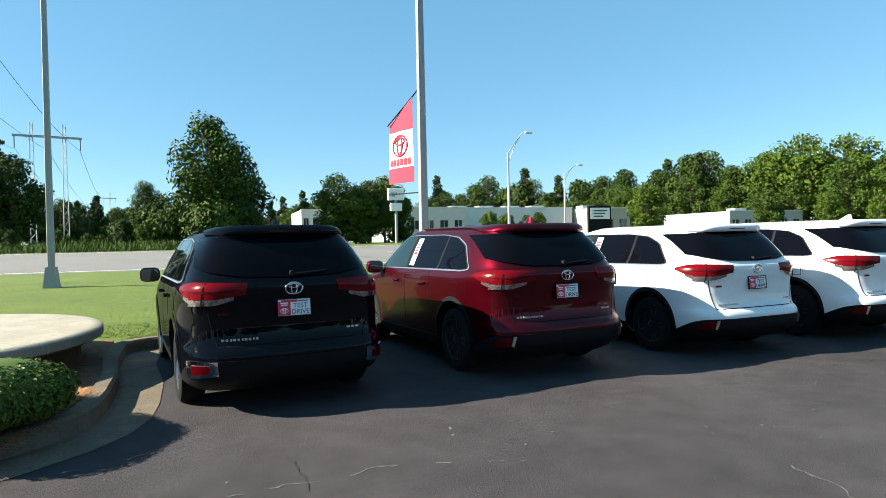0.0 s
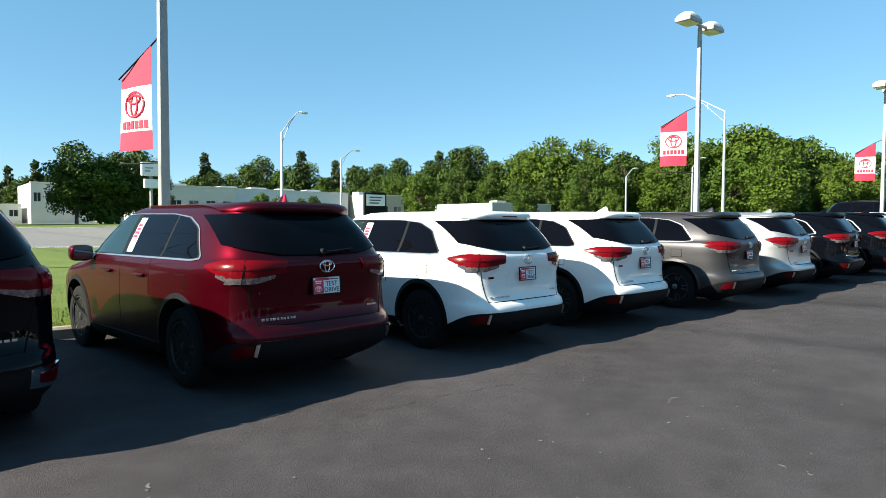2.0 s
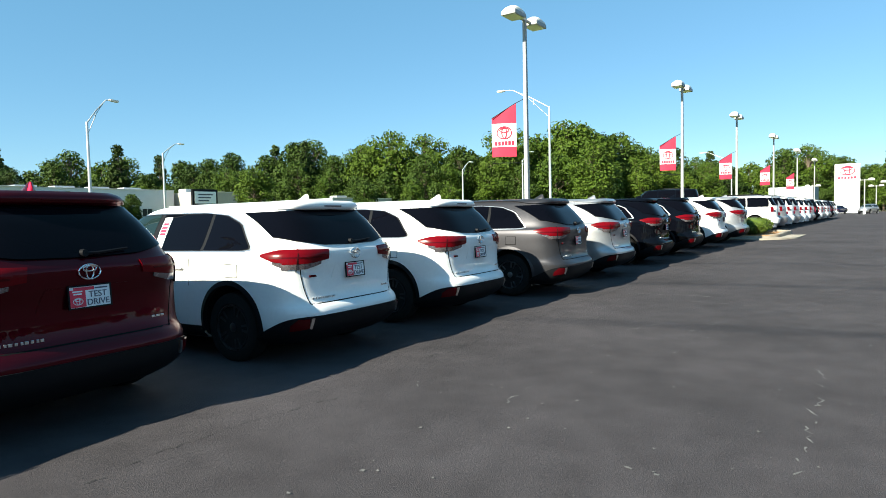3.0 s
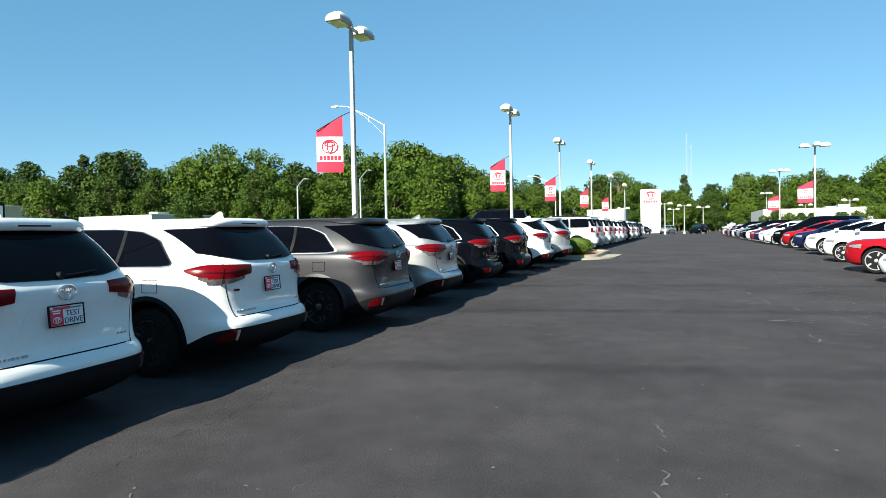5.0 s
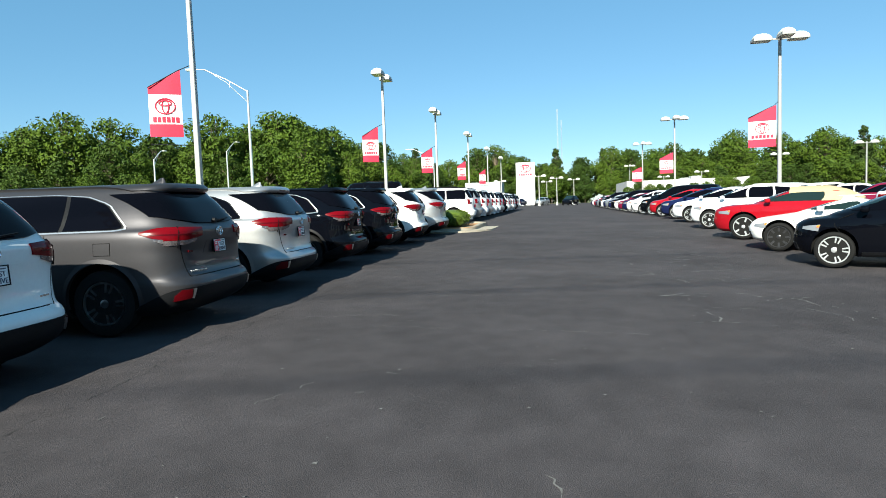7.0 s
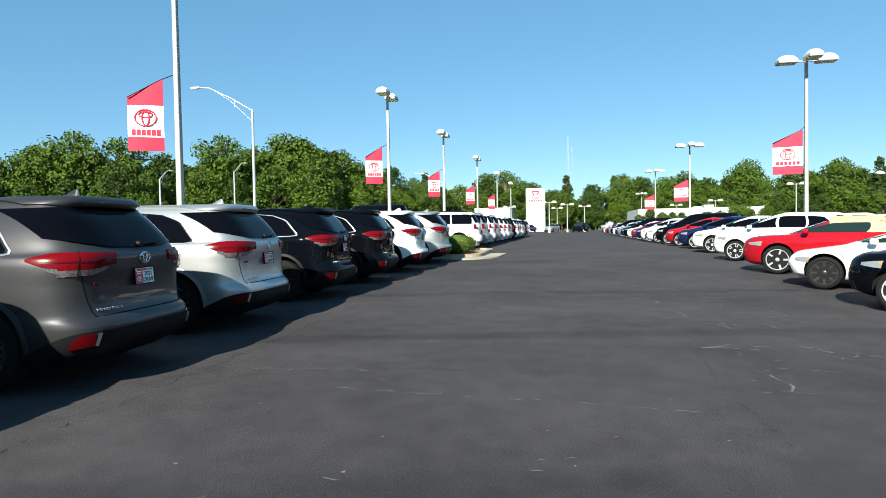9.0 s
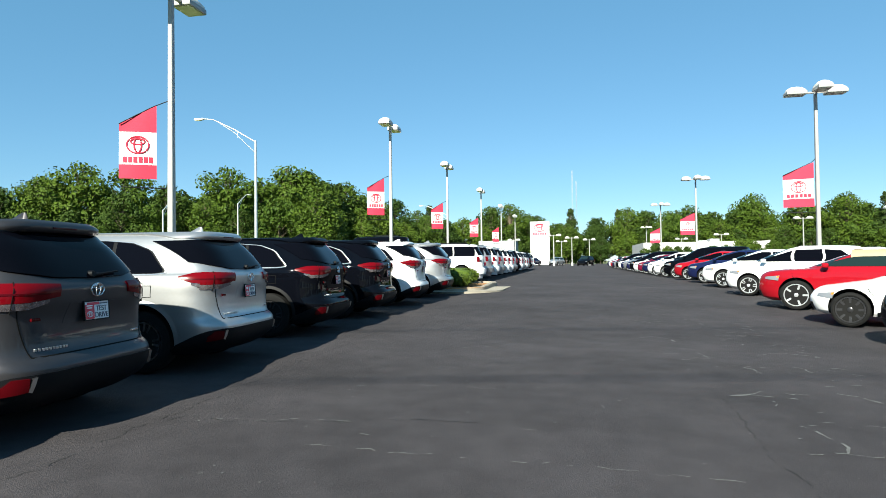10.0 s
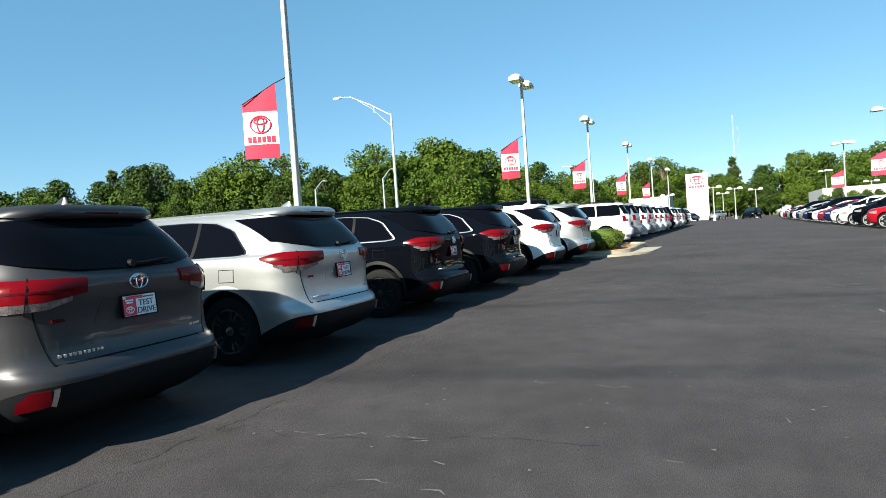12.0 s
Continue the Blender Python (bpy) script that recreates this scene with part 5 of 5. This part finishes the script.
# ---- street lamps ----
def street_lamp(x, y, top, ang, reach, rise, label):
    z = land_z(x, y)
    ob = thing("street_lamp", label, "street lamp", Matrix.Translation((x, y, z)) @ Matrix.Rotation(radians(ang), 4, "Z"), "street lamps along the road")
    h = top - z
    part("pole", tube([(0, 0, -0.2), (0, 0, h * 0.5), (0, 0, h)], [0.13, 0.11, 0.085], 10), M["galv"], ob, smooth=60)
    part("arm", tube([(0, 0, h - 0.1), (reach * 0.4, 0, h + rise * 0.5), (reach * 0.8, 0, h + rise * 0.95), (reach, 0, h + rise)], [0.055, 0.05, 0.045, 0.04], 8), M["galv"], ob, smooth=60)
    part("brace", tube([(0, 0, h - 0.95), (reach * 0.4, 0, h + rise * 0.38), (reach * 0.72, 0, h + rise * 0.86)], 0.03, 6), M["galv"], ob, smooth=60)
    part("strut", tube([(reach * 0.33, 0, h + rise * 0.15), (reach * 0.33, 0, h + rise * 0.42)], 0.025, 6), M["galv"], ob)
    bm = bmesh.new()
    add_box(bm, reach - 0.1, reach + 0.65, -0.14, 0.14, h + rise - 0.09, h + rise + 0.05, 0.04)
    head = part("lamp_head", bm, M["lamphead"], ob, smooth=50)
    part("lens", box(reach + 0.1, reach + 0.6, -0.1, 0.1, h + rise - 0.12, h + rise - 0.085), M["lens"], head)
    return ob


street_lamp(50.5, 19.2, 10.9, 92, 4.4, 1.9, "galvanised street lamp with long trussed arm")
street_lamp(22.6, 42.0, 8.9, 15, 2.1, 1.9, "galvanised street lamp with upswept arm")
street_lamp(40.0, 62.0, 9.5, 0, 2.0, 1.2, "galvanised street lamp with short arm")
street_lamp(88.0, 42.0, 10.2, -10, 2.3, 1.5, "galvanised street lamp with short arm")
street_lamp(74.0, 44.0, 8.2, 0, 2.0, 1.2, "galvanised street lamp with short arm")
street_lamp(128.0, 19.2, 10.9, 92, 5.0, 1.9, "galvanised street lamp with long trussed arm")
for x, y in ((110, -2.0), (122, -5.0), (128, 6.0), (134, -8.5), (142, -3.0), (120, -30), (100, -36), (84, -40), (60, -36), (140, -27)):
    lot_lamp(x, y, 5.7 if x > 100 else 7.0, (90, 270), "pale twin-headed lot lamp far down the lane", "far lot lamps")


# ---- power line ----
def h_frame(x, y, h, gap, label):
    ob = thing("power_pylon", label, "power pylon", Matrix.Translation((x, y, land_z(x, y))) @ Matrix.Rotation(radians(12), 4, "Z"), "power pylons")
    for s in (-1, 1):
        bm = bmesh.new()
        for cx, cy in ((-1, -1), (1, -1), (1, 1), (-1, 1)):
            add_tube(bm, [(s * gap / 2 + cx * 0.42, cy * 0.42, -0.3), (s * gap / 2 + cx * 0.22, cy * 0.22, h)], 0.055, 4)
        k = 22
        for i in range(k):
            z0, z1 = h * i / k, h * (i + 1) / k
            w0, w1 = 0.42 - 0.2 * i / k, 0.42 - 0.2 * (i + 1) / k
            sg = 1 if i % 2 else -1
            for f in (-1, 1):
                add_tube(bm, [(s * gap / 2 + sg * w0, f * w0, z0), (s * gap / 2 - sg * w1, f * w1, z1)], 0.03, 3, caps=False)
                add_tube(bm, [(s * gap / 2 + f * w0, sg * w0, z0), (s * gap / 2 + f * w1, -sg * w1, z1)], 0.03, 3, caps=False)
        part("lattice_mast", bm, M["bldg_grey"], ob)
    part("crossarm", box(-gap * 1.06, gap * 1.06, -0.2, 0.2, h * 0.885, h * 0.885 + 0.35, 0.02), M["bldg_grey"], ob)
    for x0 in (-gap, 0, gap):
        part("insulator", tube([(x0, 0, h * 0.885), (x0, 0, h * 0.885 - 1.9)], 0.09, 6), M["ink"], ob)
    return ob


h_frame(-27.0, 112, 20.8, 4.6, "grey lattice power pylon with crossarm")
h_frame(-53.0, 330, 26.8, 5.0, "distant grey lattice power pylon with crossarm")
for k, off in enumerate((-4.6, 0, 4.6)):
    cable = thing("power_cable", "thin sagging power cable between pylons", "cable", group="power cables")
    a, b, c = Vector((-27.0 + off, 112, 17.7)), Vector((-53.0 + off, 330, 23.0)), Vector((-10 + off, -60, 26.0))
    pts = [a + (b - a) * t - Vector((0, 0, 24 * t * (1 - t))) for t in [i / 16 for i in range(17)]]
    part("strand", tube([tuple(p) for p in pts], 0.035, 4), M["ink"], cable)
    pts = [a + (c - a) * t - Vector((0, 0, 20 * t * (1 - t))) for t in [i / 16 for i in range(17)]]
    part("strand", tube([tuple(p) for p in pts], 0.025, 4), M["ink"], cable)

# radio masts far beyond the lane
for x, y, h in ((620, -10, 88), (640, -14, 80), (420, -36, 34)):
    ob = thing("radio_mast", "thin grey lattice radio mast far away", "mast", Matrix.Translation((x, y, 1.0)), "radio masts")
    bm = bmesh.new()
    for cx, cy in ((-1, -0.6), (1, -0.6), (0, 1)):
        add_tube(bm, [(cx * 0.55, cy * 0.55, 0), (cx * 0.45, cy * 0.45, h)], 0.13, 4)
    for i in range(24):
        z0, z1 = h * i / 24, h * (i + 1) / 24
        add_tube(bm, [(-0.55, -0.35, z0), (0.55, -0.35, z1)], 0.08, 3, caps=False)
        add_tube(bm, [(0.55, -0.35, z0), (0, 0.55, z1)], 0.08, 3, caps=False)
    part("lattice", bm, M["bldg_grey"], ob)


# ---- the corner island by the first car ----
def bush(label, x, y, z, rx, ry, rz, seed, count=5200, size=0.019):
    rg = random.Random(seed)
    ob = thing("bush", label, "bush", Matrix.Translation((x, y, z)), "clipped bushes on the islands")
    bm = bmesh.new()
    for k in range(7):
        add_tube(bm, [(0.05 * k - 0.15, 0, -0.05), (rg.uniform(-.5, .5) * rx, rg.uniform(-.5, .5) * ry, rz * 0.9)], [0.015, 0.006], 5)
    part("stem", bm, M["bark"], ob)
    # a dense inner mass keeps the shade inside
    bm = bmesh.new()
    bmesh.ops.create_icosphere(bm, subdivisions=3, radius=1.0)
    for v in bm.verts:
        n = noise.noise(v.co * 2.3 + Vector((seed, 0, 0))) * 0.10
        v.co = Vector((v.co.x * rx * (0.86 + n), v.co.y * ry * (0.86 + n), rz * 0.62 + v.co.z * rz * (0.55 + n * 0.5)))
    part("inner_mass", bm, M["leaf_bush"], ob, smooth=60)
    bm = bmesh.new()
    leaf_cloud(bm, rg, [(Vector((rx * 0.42 * math.cos(a), ry * 0.42 * math.sin(a), rz * (0.60 + 0.08 * math.sin(3 * a)))), Vector((rx * 0.60, ry * 0.60, rz * 0.45))) for a in [k * 1.2566 for k in range(5)]], count, size, 0.86)
    part("foliage", bm, M["leaf_bush"], ob)
    return ob


def straw_patch(x, y, z, rx, ry, n, seed):
    rg = random.Random(seed)
    bm = bmesh.new()
    for _ in range(n):
        a, r = rg.uniform(0, 6.28), math.sqrt(rg.random())
        px_, py_ = rx * r * math.cos(a), ry * r * math.sin(a)
        d = rg.uniform(0, 6.28)
        l = rg.uniform(0.05, 0.13)
        h = rg.uniform(0.0, 0.05) * (1.2 - r)
        u, v = Vector((math.cos(d), math.sin(d), rg.uniform(-.25, .35))), Vector((-math.sin(d), math.cos(d), 0)) * 0.004
        p = Vector((px_, py_, h + 0.01))
        bm.faces.new([bm.verts.new(q) for q in (p - u * l - v, p + u * l - v, p + u * l + v, p - u * l + v)])
    ob = link_mesh("pine_straw", bm, M["straw"])
    ob.location = (x, y, z)
    return tagged(ob, "loose orange-brown pine straw mulch", "mulch", kind="stuff")


def arc(cx, cy, r, a0, a1, n=14):
    return [(cx + r * math.cos(radians(a0 + (a1 - a0) * i / n)), cy + r * math.sin(radians(a0 + (a1 - a0) * i / n))) for i in range(n + 1)]


# kerb line: from the lot's edge round the nose and up to the lawn
edge = [(-9.0, -2.15), (-5.0, -1.95), (-3.5, -1.6), (-2.7, -1.2), (-2.25, -0.88), (-1.95, -0.58), (-1.78, -0.3), (-1.70, 0.0), (-1.68, 0.5), (-1.72, 1.4), (-1.9, 2.6), (-1.93, 3.4)] + arc(-1.35, 3.5, 0.62, 180, 90, 6)[1:] + [(-0.6, 4.13)]
# dark gutter colour here stands in part for the shade on the kerb face
kerb("kerb", edge, "worn concrete kerb round the planted island", w=0.16, h=0.17, mat=M["gutter"])
bm = bmesh.new()
inner = [Vector(p) for p in edge]
outer = []
for i, p in enumerate(inner):
    d = (inner[min(i + 1, len(inner) - 1)] - inner[max(i - 1, 0)]).normalized()
    outer.append(p + Vector((d.y, -d.x)) * (0.44 if i < len(inner) - 6 else 0.42 - 0.05 * (i - len(inner) + 6)))
lo = [bm.verts.new((p.x, p.y, 0.010)) for p in inner]
hi = [bm.verts.new((p.x, p.y, 0.005)) for p in outer]
for i in range(len(lo) - 1):
    bm.faces.new((lo[i], hi[i], hi[i + 1], lo[i + 1]))
tagged(link_mesh("gutter", bm, M["gutter"]), "stained concrete gutter beside the kerb", "gutter", kind="structure")
bed = [(x - 0.12, y) for x, y in edge[2:-8]] + [(-2.2, 4.4), (-9, 4.4), (-9.0, -2.1)]
tagged(link_mesh("planting_bed", prism(bed, 0.0, 0.13), M["mulch"]), "brown mulch bed inside the kerb", "planting bed", kind="structure")
straw_patch(-2.35, -0.35, 0.14, 0.42, 0.75, 1500, 3)
straw_patch(-1.98, 0.38, 0.14, 0.17, 0.30, 700, 4)
straw_patch(-3.3, -0.9, 0.14, 0.8, 0.6, 1200, 5)
bush("dense clipped dark green boxwood on the corner island", -2.42, -0.42, 0.13, 0.62, 0.80, 0.47, 7, 30000)
# raised round concrete top of the drain inlet
slab = thing("inlet_cover", "raised round pale concrete slab over a drain inlet", "concrete slab", Matrix.Translation((-4.6, 2.45, 0.0)))
part("slab", lathe([(0.42, 2.44), (0.425, 2.51), (0.45, 2.55), (0.54, 2.55), (0.565, 2.52), (0.57, 2.42)], 64, "z"), M["concrete"], slab, "pale worn concrete top", 40)
# drum in the gutter's brown, darker than the slab above
part("drum", lathe([(0.0, 2.3), (0.42, 2.3)], 48, "z"), M["gutter"], slab, "dark brown concrete drum", 40)

# ---- the island between the two display rows ----
isl = [(28.2, 4.1), (28.15, 1.0), (28.3, -0.3)] + arc(29.6, -0.55, 1.25, 180, 262, 8) + [(32.2, -1.75)] + arc(32.6, -0.9, 0.95, -95, 0, 8) + [(33.5, 1.2), (33.4, 4.1)]
isl = [(x - 0.6, y + 0.55 if y < 3 else y) for x, y in isl]
iz = lot_z(30.2)
tagged(link_mesh("planting_bed", prism(isl, iz - 0.1, iz + 0.13), M["straw"]), "straw-covered bed of the planted island", "planting bed", kind="structure")
kerb("kerb", isl, "pale concrete kerb round the planted island", w=0.15, h=0.17)
pad = [(27.9, -0.1)] + arc(29.6, -0.7, 1.75, 190, 262, 8) + [(32.4, -2.45)] + arc(32.7, -1.2, 1.3, -80, -10, 6) + [(33.4, -0.6), (28.3, 0.6)]
pad = [(x - 0.6, y + 0.55) for x, y in pad]
tagged(link_mesh("gutter", prism(pad, iz - 0.12, iz + 0.022), M["concrete"]), "pale concrete apron round the island", "gutter", kind="structure")
for k, (x, y) in enumerate(((29.1, -0.75), (30.8, -0.5), (32.3, -0.3), (29.3, 1.2), (31.5, 1.6))):
    bush("clipped light green bush on the straw island", x - 0.3, y + 0.55, iz + 0.12, 0.80, 0.75, 0.58, 20 + k, 4500, 0.04)
straw_patch(29.8, -0.4, iz + 0.14, 1.6, 0.5, 900, 8)

# ---- grass blades near the lot and weeds across the road ----
rg = random.Random(9)
bm = bmesh.new()
for _ in range(52000):
    x, y = rg.uniform(-9, 3.5), 4.25 + 12 * rg.random() ** 1.7
    if x > -1.2 and y > 9 or (x + 4.6) ** 2 + (y - 2.45) ** 2 < 7.0 or (x < -2.0 and y < 4.45):
        continue
    z = land_z(x, y) + 0.02
    d = rg.uniform(0, 6.28)
    w = Vector((math.cos(d), math.sin(d), 0)) * rg.uniform(0.004, 0.008)
    tip = Vector((rg.uniform(-.03, .03), rg.uniform(-.03, .03), rg.uniform(0.014, 0.036)))
    p = Vector((x, y, z))
    bm.faces.new([bm.verts.new(q) for q in (p - w, p + w, p + tip)])
tagged(link_mesh("grass_blades", bm, M["blade"]), "short mown grass blades of the lawn", "grass", kind="stuff")
bm = bmesh.new()
for _ in range(40000):
    x, y = rg.uniform(-45, 4), rg.uniform(41.5, 60)
    z = land_z(x, y)
    d = rg.uniform(0, 6.28)
    w = Vector((math.cos(d), math.sin(d), 0)) * rg.uniform(0.012, 0.035)
    hgt = rg.uniform(0.2, 0.95) * (0.45 + 0.55 * noise.noise(Vector((x * 0.25, y * 0.25, 0))) + 0.3)
    tip = Vector((rg.uniform(-.3, .3), rg.uniform(-.3, .3), max(0.15, hgt)))
    p = Vector((x, y, z))
    bm.faces.new([bm.verts.new(q) for q in (p - w, p + w, p + tip + w * 0.4, p + tip - w * 0.5)])
tagged(link_mesh("tall_weeds", bm, M["leaf_b"]), "tall unmown weeds beside the road", "weeds", kind="stuff")
for k in range(16):
    plant(rng.choice((3, 4)), rng.uniform(-40, -3), rng.uniform(46, 56), rng.uniform(0.10, 0.2))

# low shrubs before the far showroom
for k in range(14):
    plant(rng.choice((3, 4)), 140 + rng.uniform(-3, 3), -20 - 2.0 * k, rng.uniform(0.28, 0.45))
# ---- wear on the lot ----
M["tar"] = material("crack_dark", (0.012, 0.012, 0.012), rough=0.95)
M["scuff"] = material("chalky_scuff", (0.12, 0.12, 0.117), rough=0.95, vary=0.3, scale=9)
M["patch_dark"] = material("dark_seal", (0.036, 0.036, 0.038), rough=0.8, vary=0.25, scale=1.5, bump=0.4, bump_scale=200)


def ribbon(bm, pts, width, seed, up, wander=0.03, step=0.05, gaps=0.0):
    """A ragged thin strip along a plan line."""
    rg = random.Random(seed)
    prev = None
    for (xa, ya), (xb, yb) in zip(pts, pts[1:]):
        n = max(1, int(math.hypot(xb - xa, yb - ya) / step))
        d = Vector((xb - xa, yb - ya)).normalized()
        nr = Vector((-d.y, d.x))
        for i in range(n + 1):
            t = i / n
            o = wander * noise.noise(Vector((xa + (xb - xa) * t, ya + (yb - ya) * t, seed)) * 5.0) + rg.uniform(-.3, .3) * wander
            w = width * rg.uniform(0.3, 1.5)
            p = Vector((xa + (xb - xa) * t, ya + (yb - ya) * t)) + nr * o
            if rg.random() < gaps:
                prev = None
                continue
            cur = (bm.verts.new((p.x + nr.x * w, p.y + nr.y * w, land_z(p.x, p.y) + up)), bm.verts.new((p.x - nr.x * w, p.y - nr.y * w, land_z(p.x, p.y) + up)))
            if prev:
                bm.faces.new((prev[0], cur[0], cur[1], prev[1]))
            prev = cur


bm = bmesh.new()
for k, line in enumerate((
        [(5.4, -0.85), (6.1, -0.74), (6.48, -0.85), (7.38, -0.70), (8.6, -0.76), (9.81, -0.67), (10.51, -0.72), (11.29, -0.69), (11.56, -0.85), (11.49, -1.34), (11.52, -1.97), (11.74, -2.66), (11.8, -3.4)],
        [(13.17, -5.61), (12.23, -5.57), (11.4, -5.52), (10.88, -5.53), (10.2, -5.6)],
        [(11.35, -0.7), (12.6, -0.75), (14.2, -0.7), (16.5, -0.78), (19, -0.9)],
        [(-0.23, -1.56), (-0.18, -1.98), (-0.15, -2.5)],
        [(2.4, -1.1), (3.3, -0.95), (4.4, -1.05)])):
    ribbon(bm, line, 0.0036, k + 1, 0.005, wander=0.06, gaps=0.12)
tagged(link_mesh("asphalt_crack", bm, M["tar"]), "fine dark cracks in the asphalt", "cracks", kind="stuff")
bm = bmesh.new()
for k, line in enumerate((
        [(10.95, -1.9), (10.91, -3.05), (10.91, -4.16), (10.8, -5.4)], [(7.5, -4.25), (6.6, -4.29), (5.6, -4.33), (4.6, -4.3)],
        [(2.85, -3.0), (2.81, -3.53), (2.84, -4.2), (2.9, -4.7)], [(12.42, -6.2), (12.26, -7.3)], [(13.12, -2.6), (13.1, -3.4)],
        [(11.52, -1.2), (11.66, -2.4)], [(-1.0, -2.2), (0.4, -2.0), (1.3, -2.25)], [(5.0, -2.3), (5.6, -2.25)], [(18.9, -6.6), (18.4, -7.4)], [(20.2, -6.6), (19.9, -7.5)], [(17.2, -6.9), (17.0, -7.9)], [(8.3, -2.1), (8.9, -2.4)])):
    ribbon(bm, line, 0.006, k + 31, 0.004, wander=0.07, gaps=0.3)
rg = random.Random(77)
for k in range(150):
    x, y = rg.uniform(-2, 26), rg.uniform(-7.8, -1.0)
    a, l = rg.choice((1.57, 1.57, rg.uniform(0, 3.14))) + rg.uniform(-.3, .3), rg.uniform(0.02, 0.35) ** 1.2
    ribbon(bm, [(x, y), (x + l * math.cos(a), y + l * math.sin(a))], rg.uniform(0.004, 0.010), k + 100, 0.0045, wander=0.02, step=0.03, gaps=0.35)
# a denser trail of scuffs before the facing row
for k in range(70):
    x = rg.uniform(11, 27)
    y, a, l = -7.6 + 0.035 * (x - 11) + rg.uniform(-0.3, 1.6), rg.choice((0.1, 1.4)) + rg.uniform(-.4, .4), rg.uniform(0.15, 0.9)
    ribbon(bm, [(x, y), (x + l * 0.5 * math.cos(a), y + l * 0.5 * math.sin(a)), (x + l * math.cos(a + 0.3), y + l * math.sin(a + 0.3))], rg.uniform(0.006, 0.013), k + 400, 0.0045, wander=0.06, step=0.05, gaps=0.25)
tagged(link_mesh("asphalt_scuff", bm, M["scuff"]), "pale chalky scuffs on the asphalt", "scuffs", kind="stuff")
# bits of leaf litter and grit
bm = bmesh.new()
for k in range(260):
    x, y = rg.uniform(-2, 24), rg.uniform(-7.5, -0.7)
    s = rg.uniform(0.006, 0.02)
    d = rg.uniform(0, 6.28)
    bm.faces.new([bm.verts.new((x + s * math.cos(d + q) * (1 if i % 2 else 0.6), y + s * math.sin(d + q), land_z(x, y) + 0.006 + 0.004 * (i % 2))) for i, q in enumerate((0, 1.6, 3.1, 4.7))])
tagged(link_mesh("grit", bm, M["scuff"]), "scattered grit and leaf bits on the asphalt", "grit", kind="stuff")
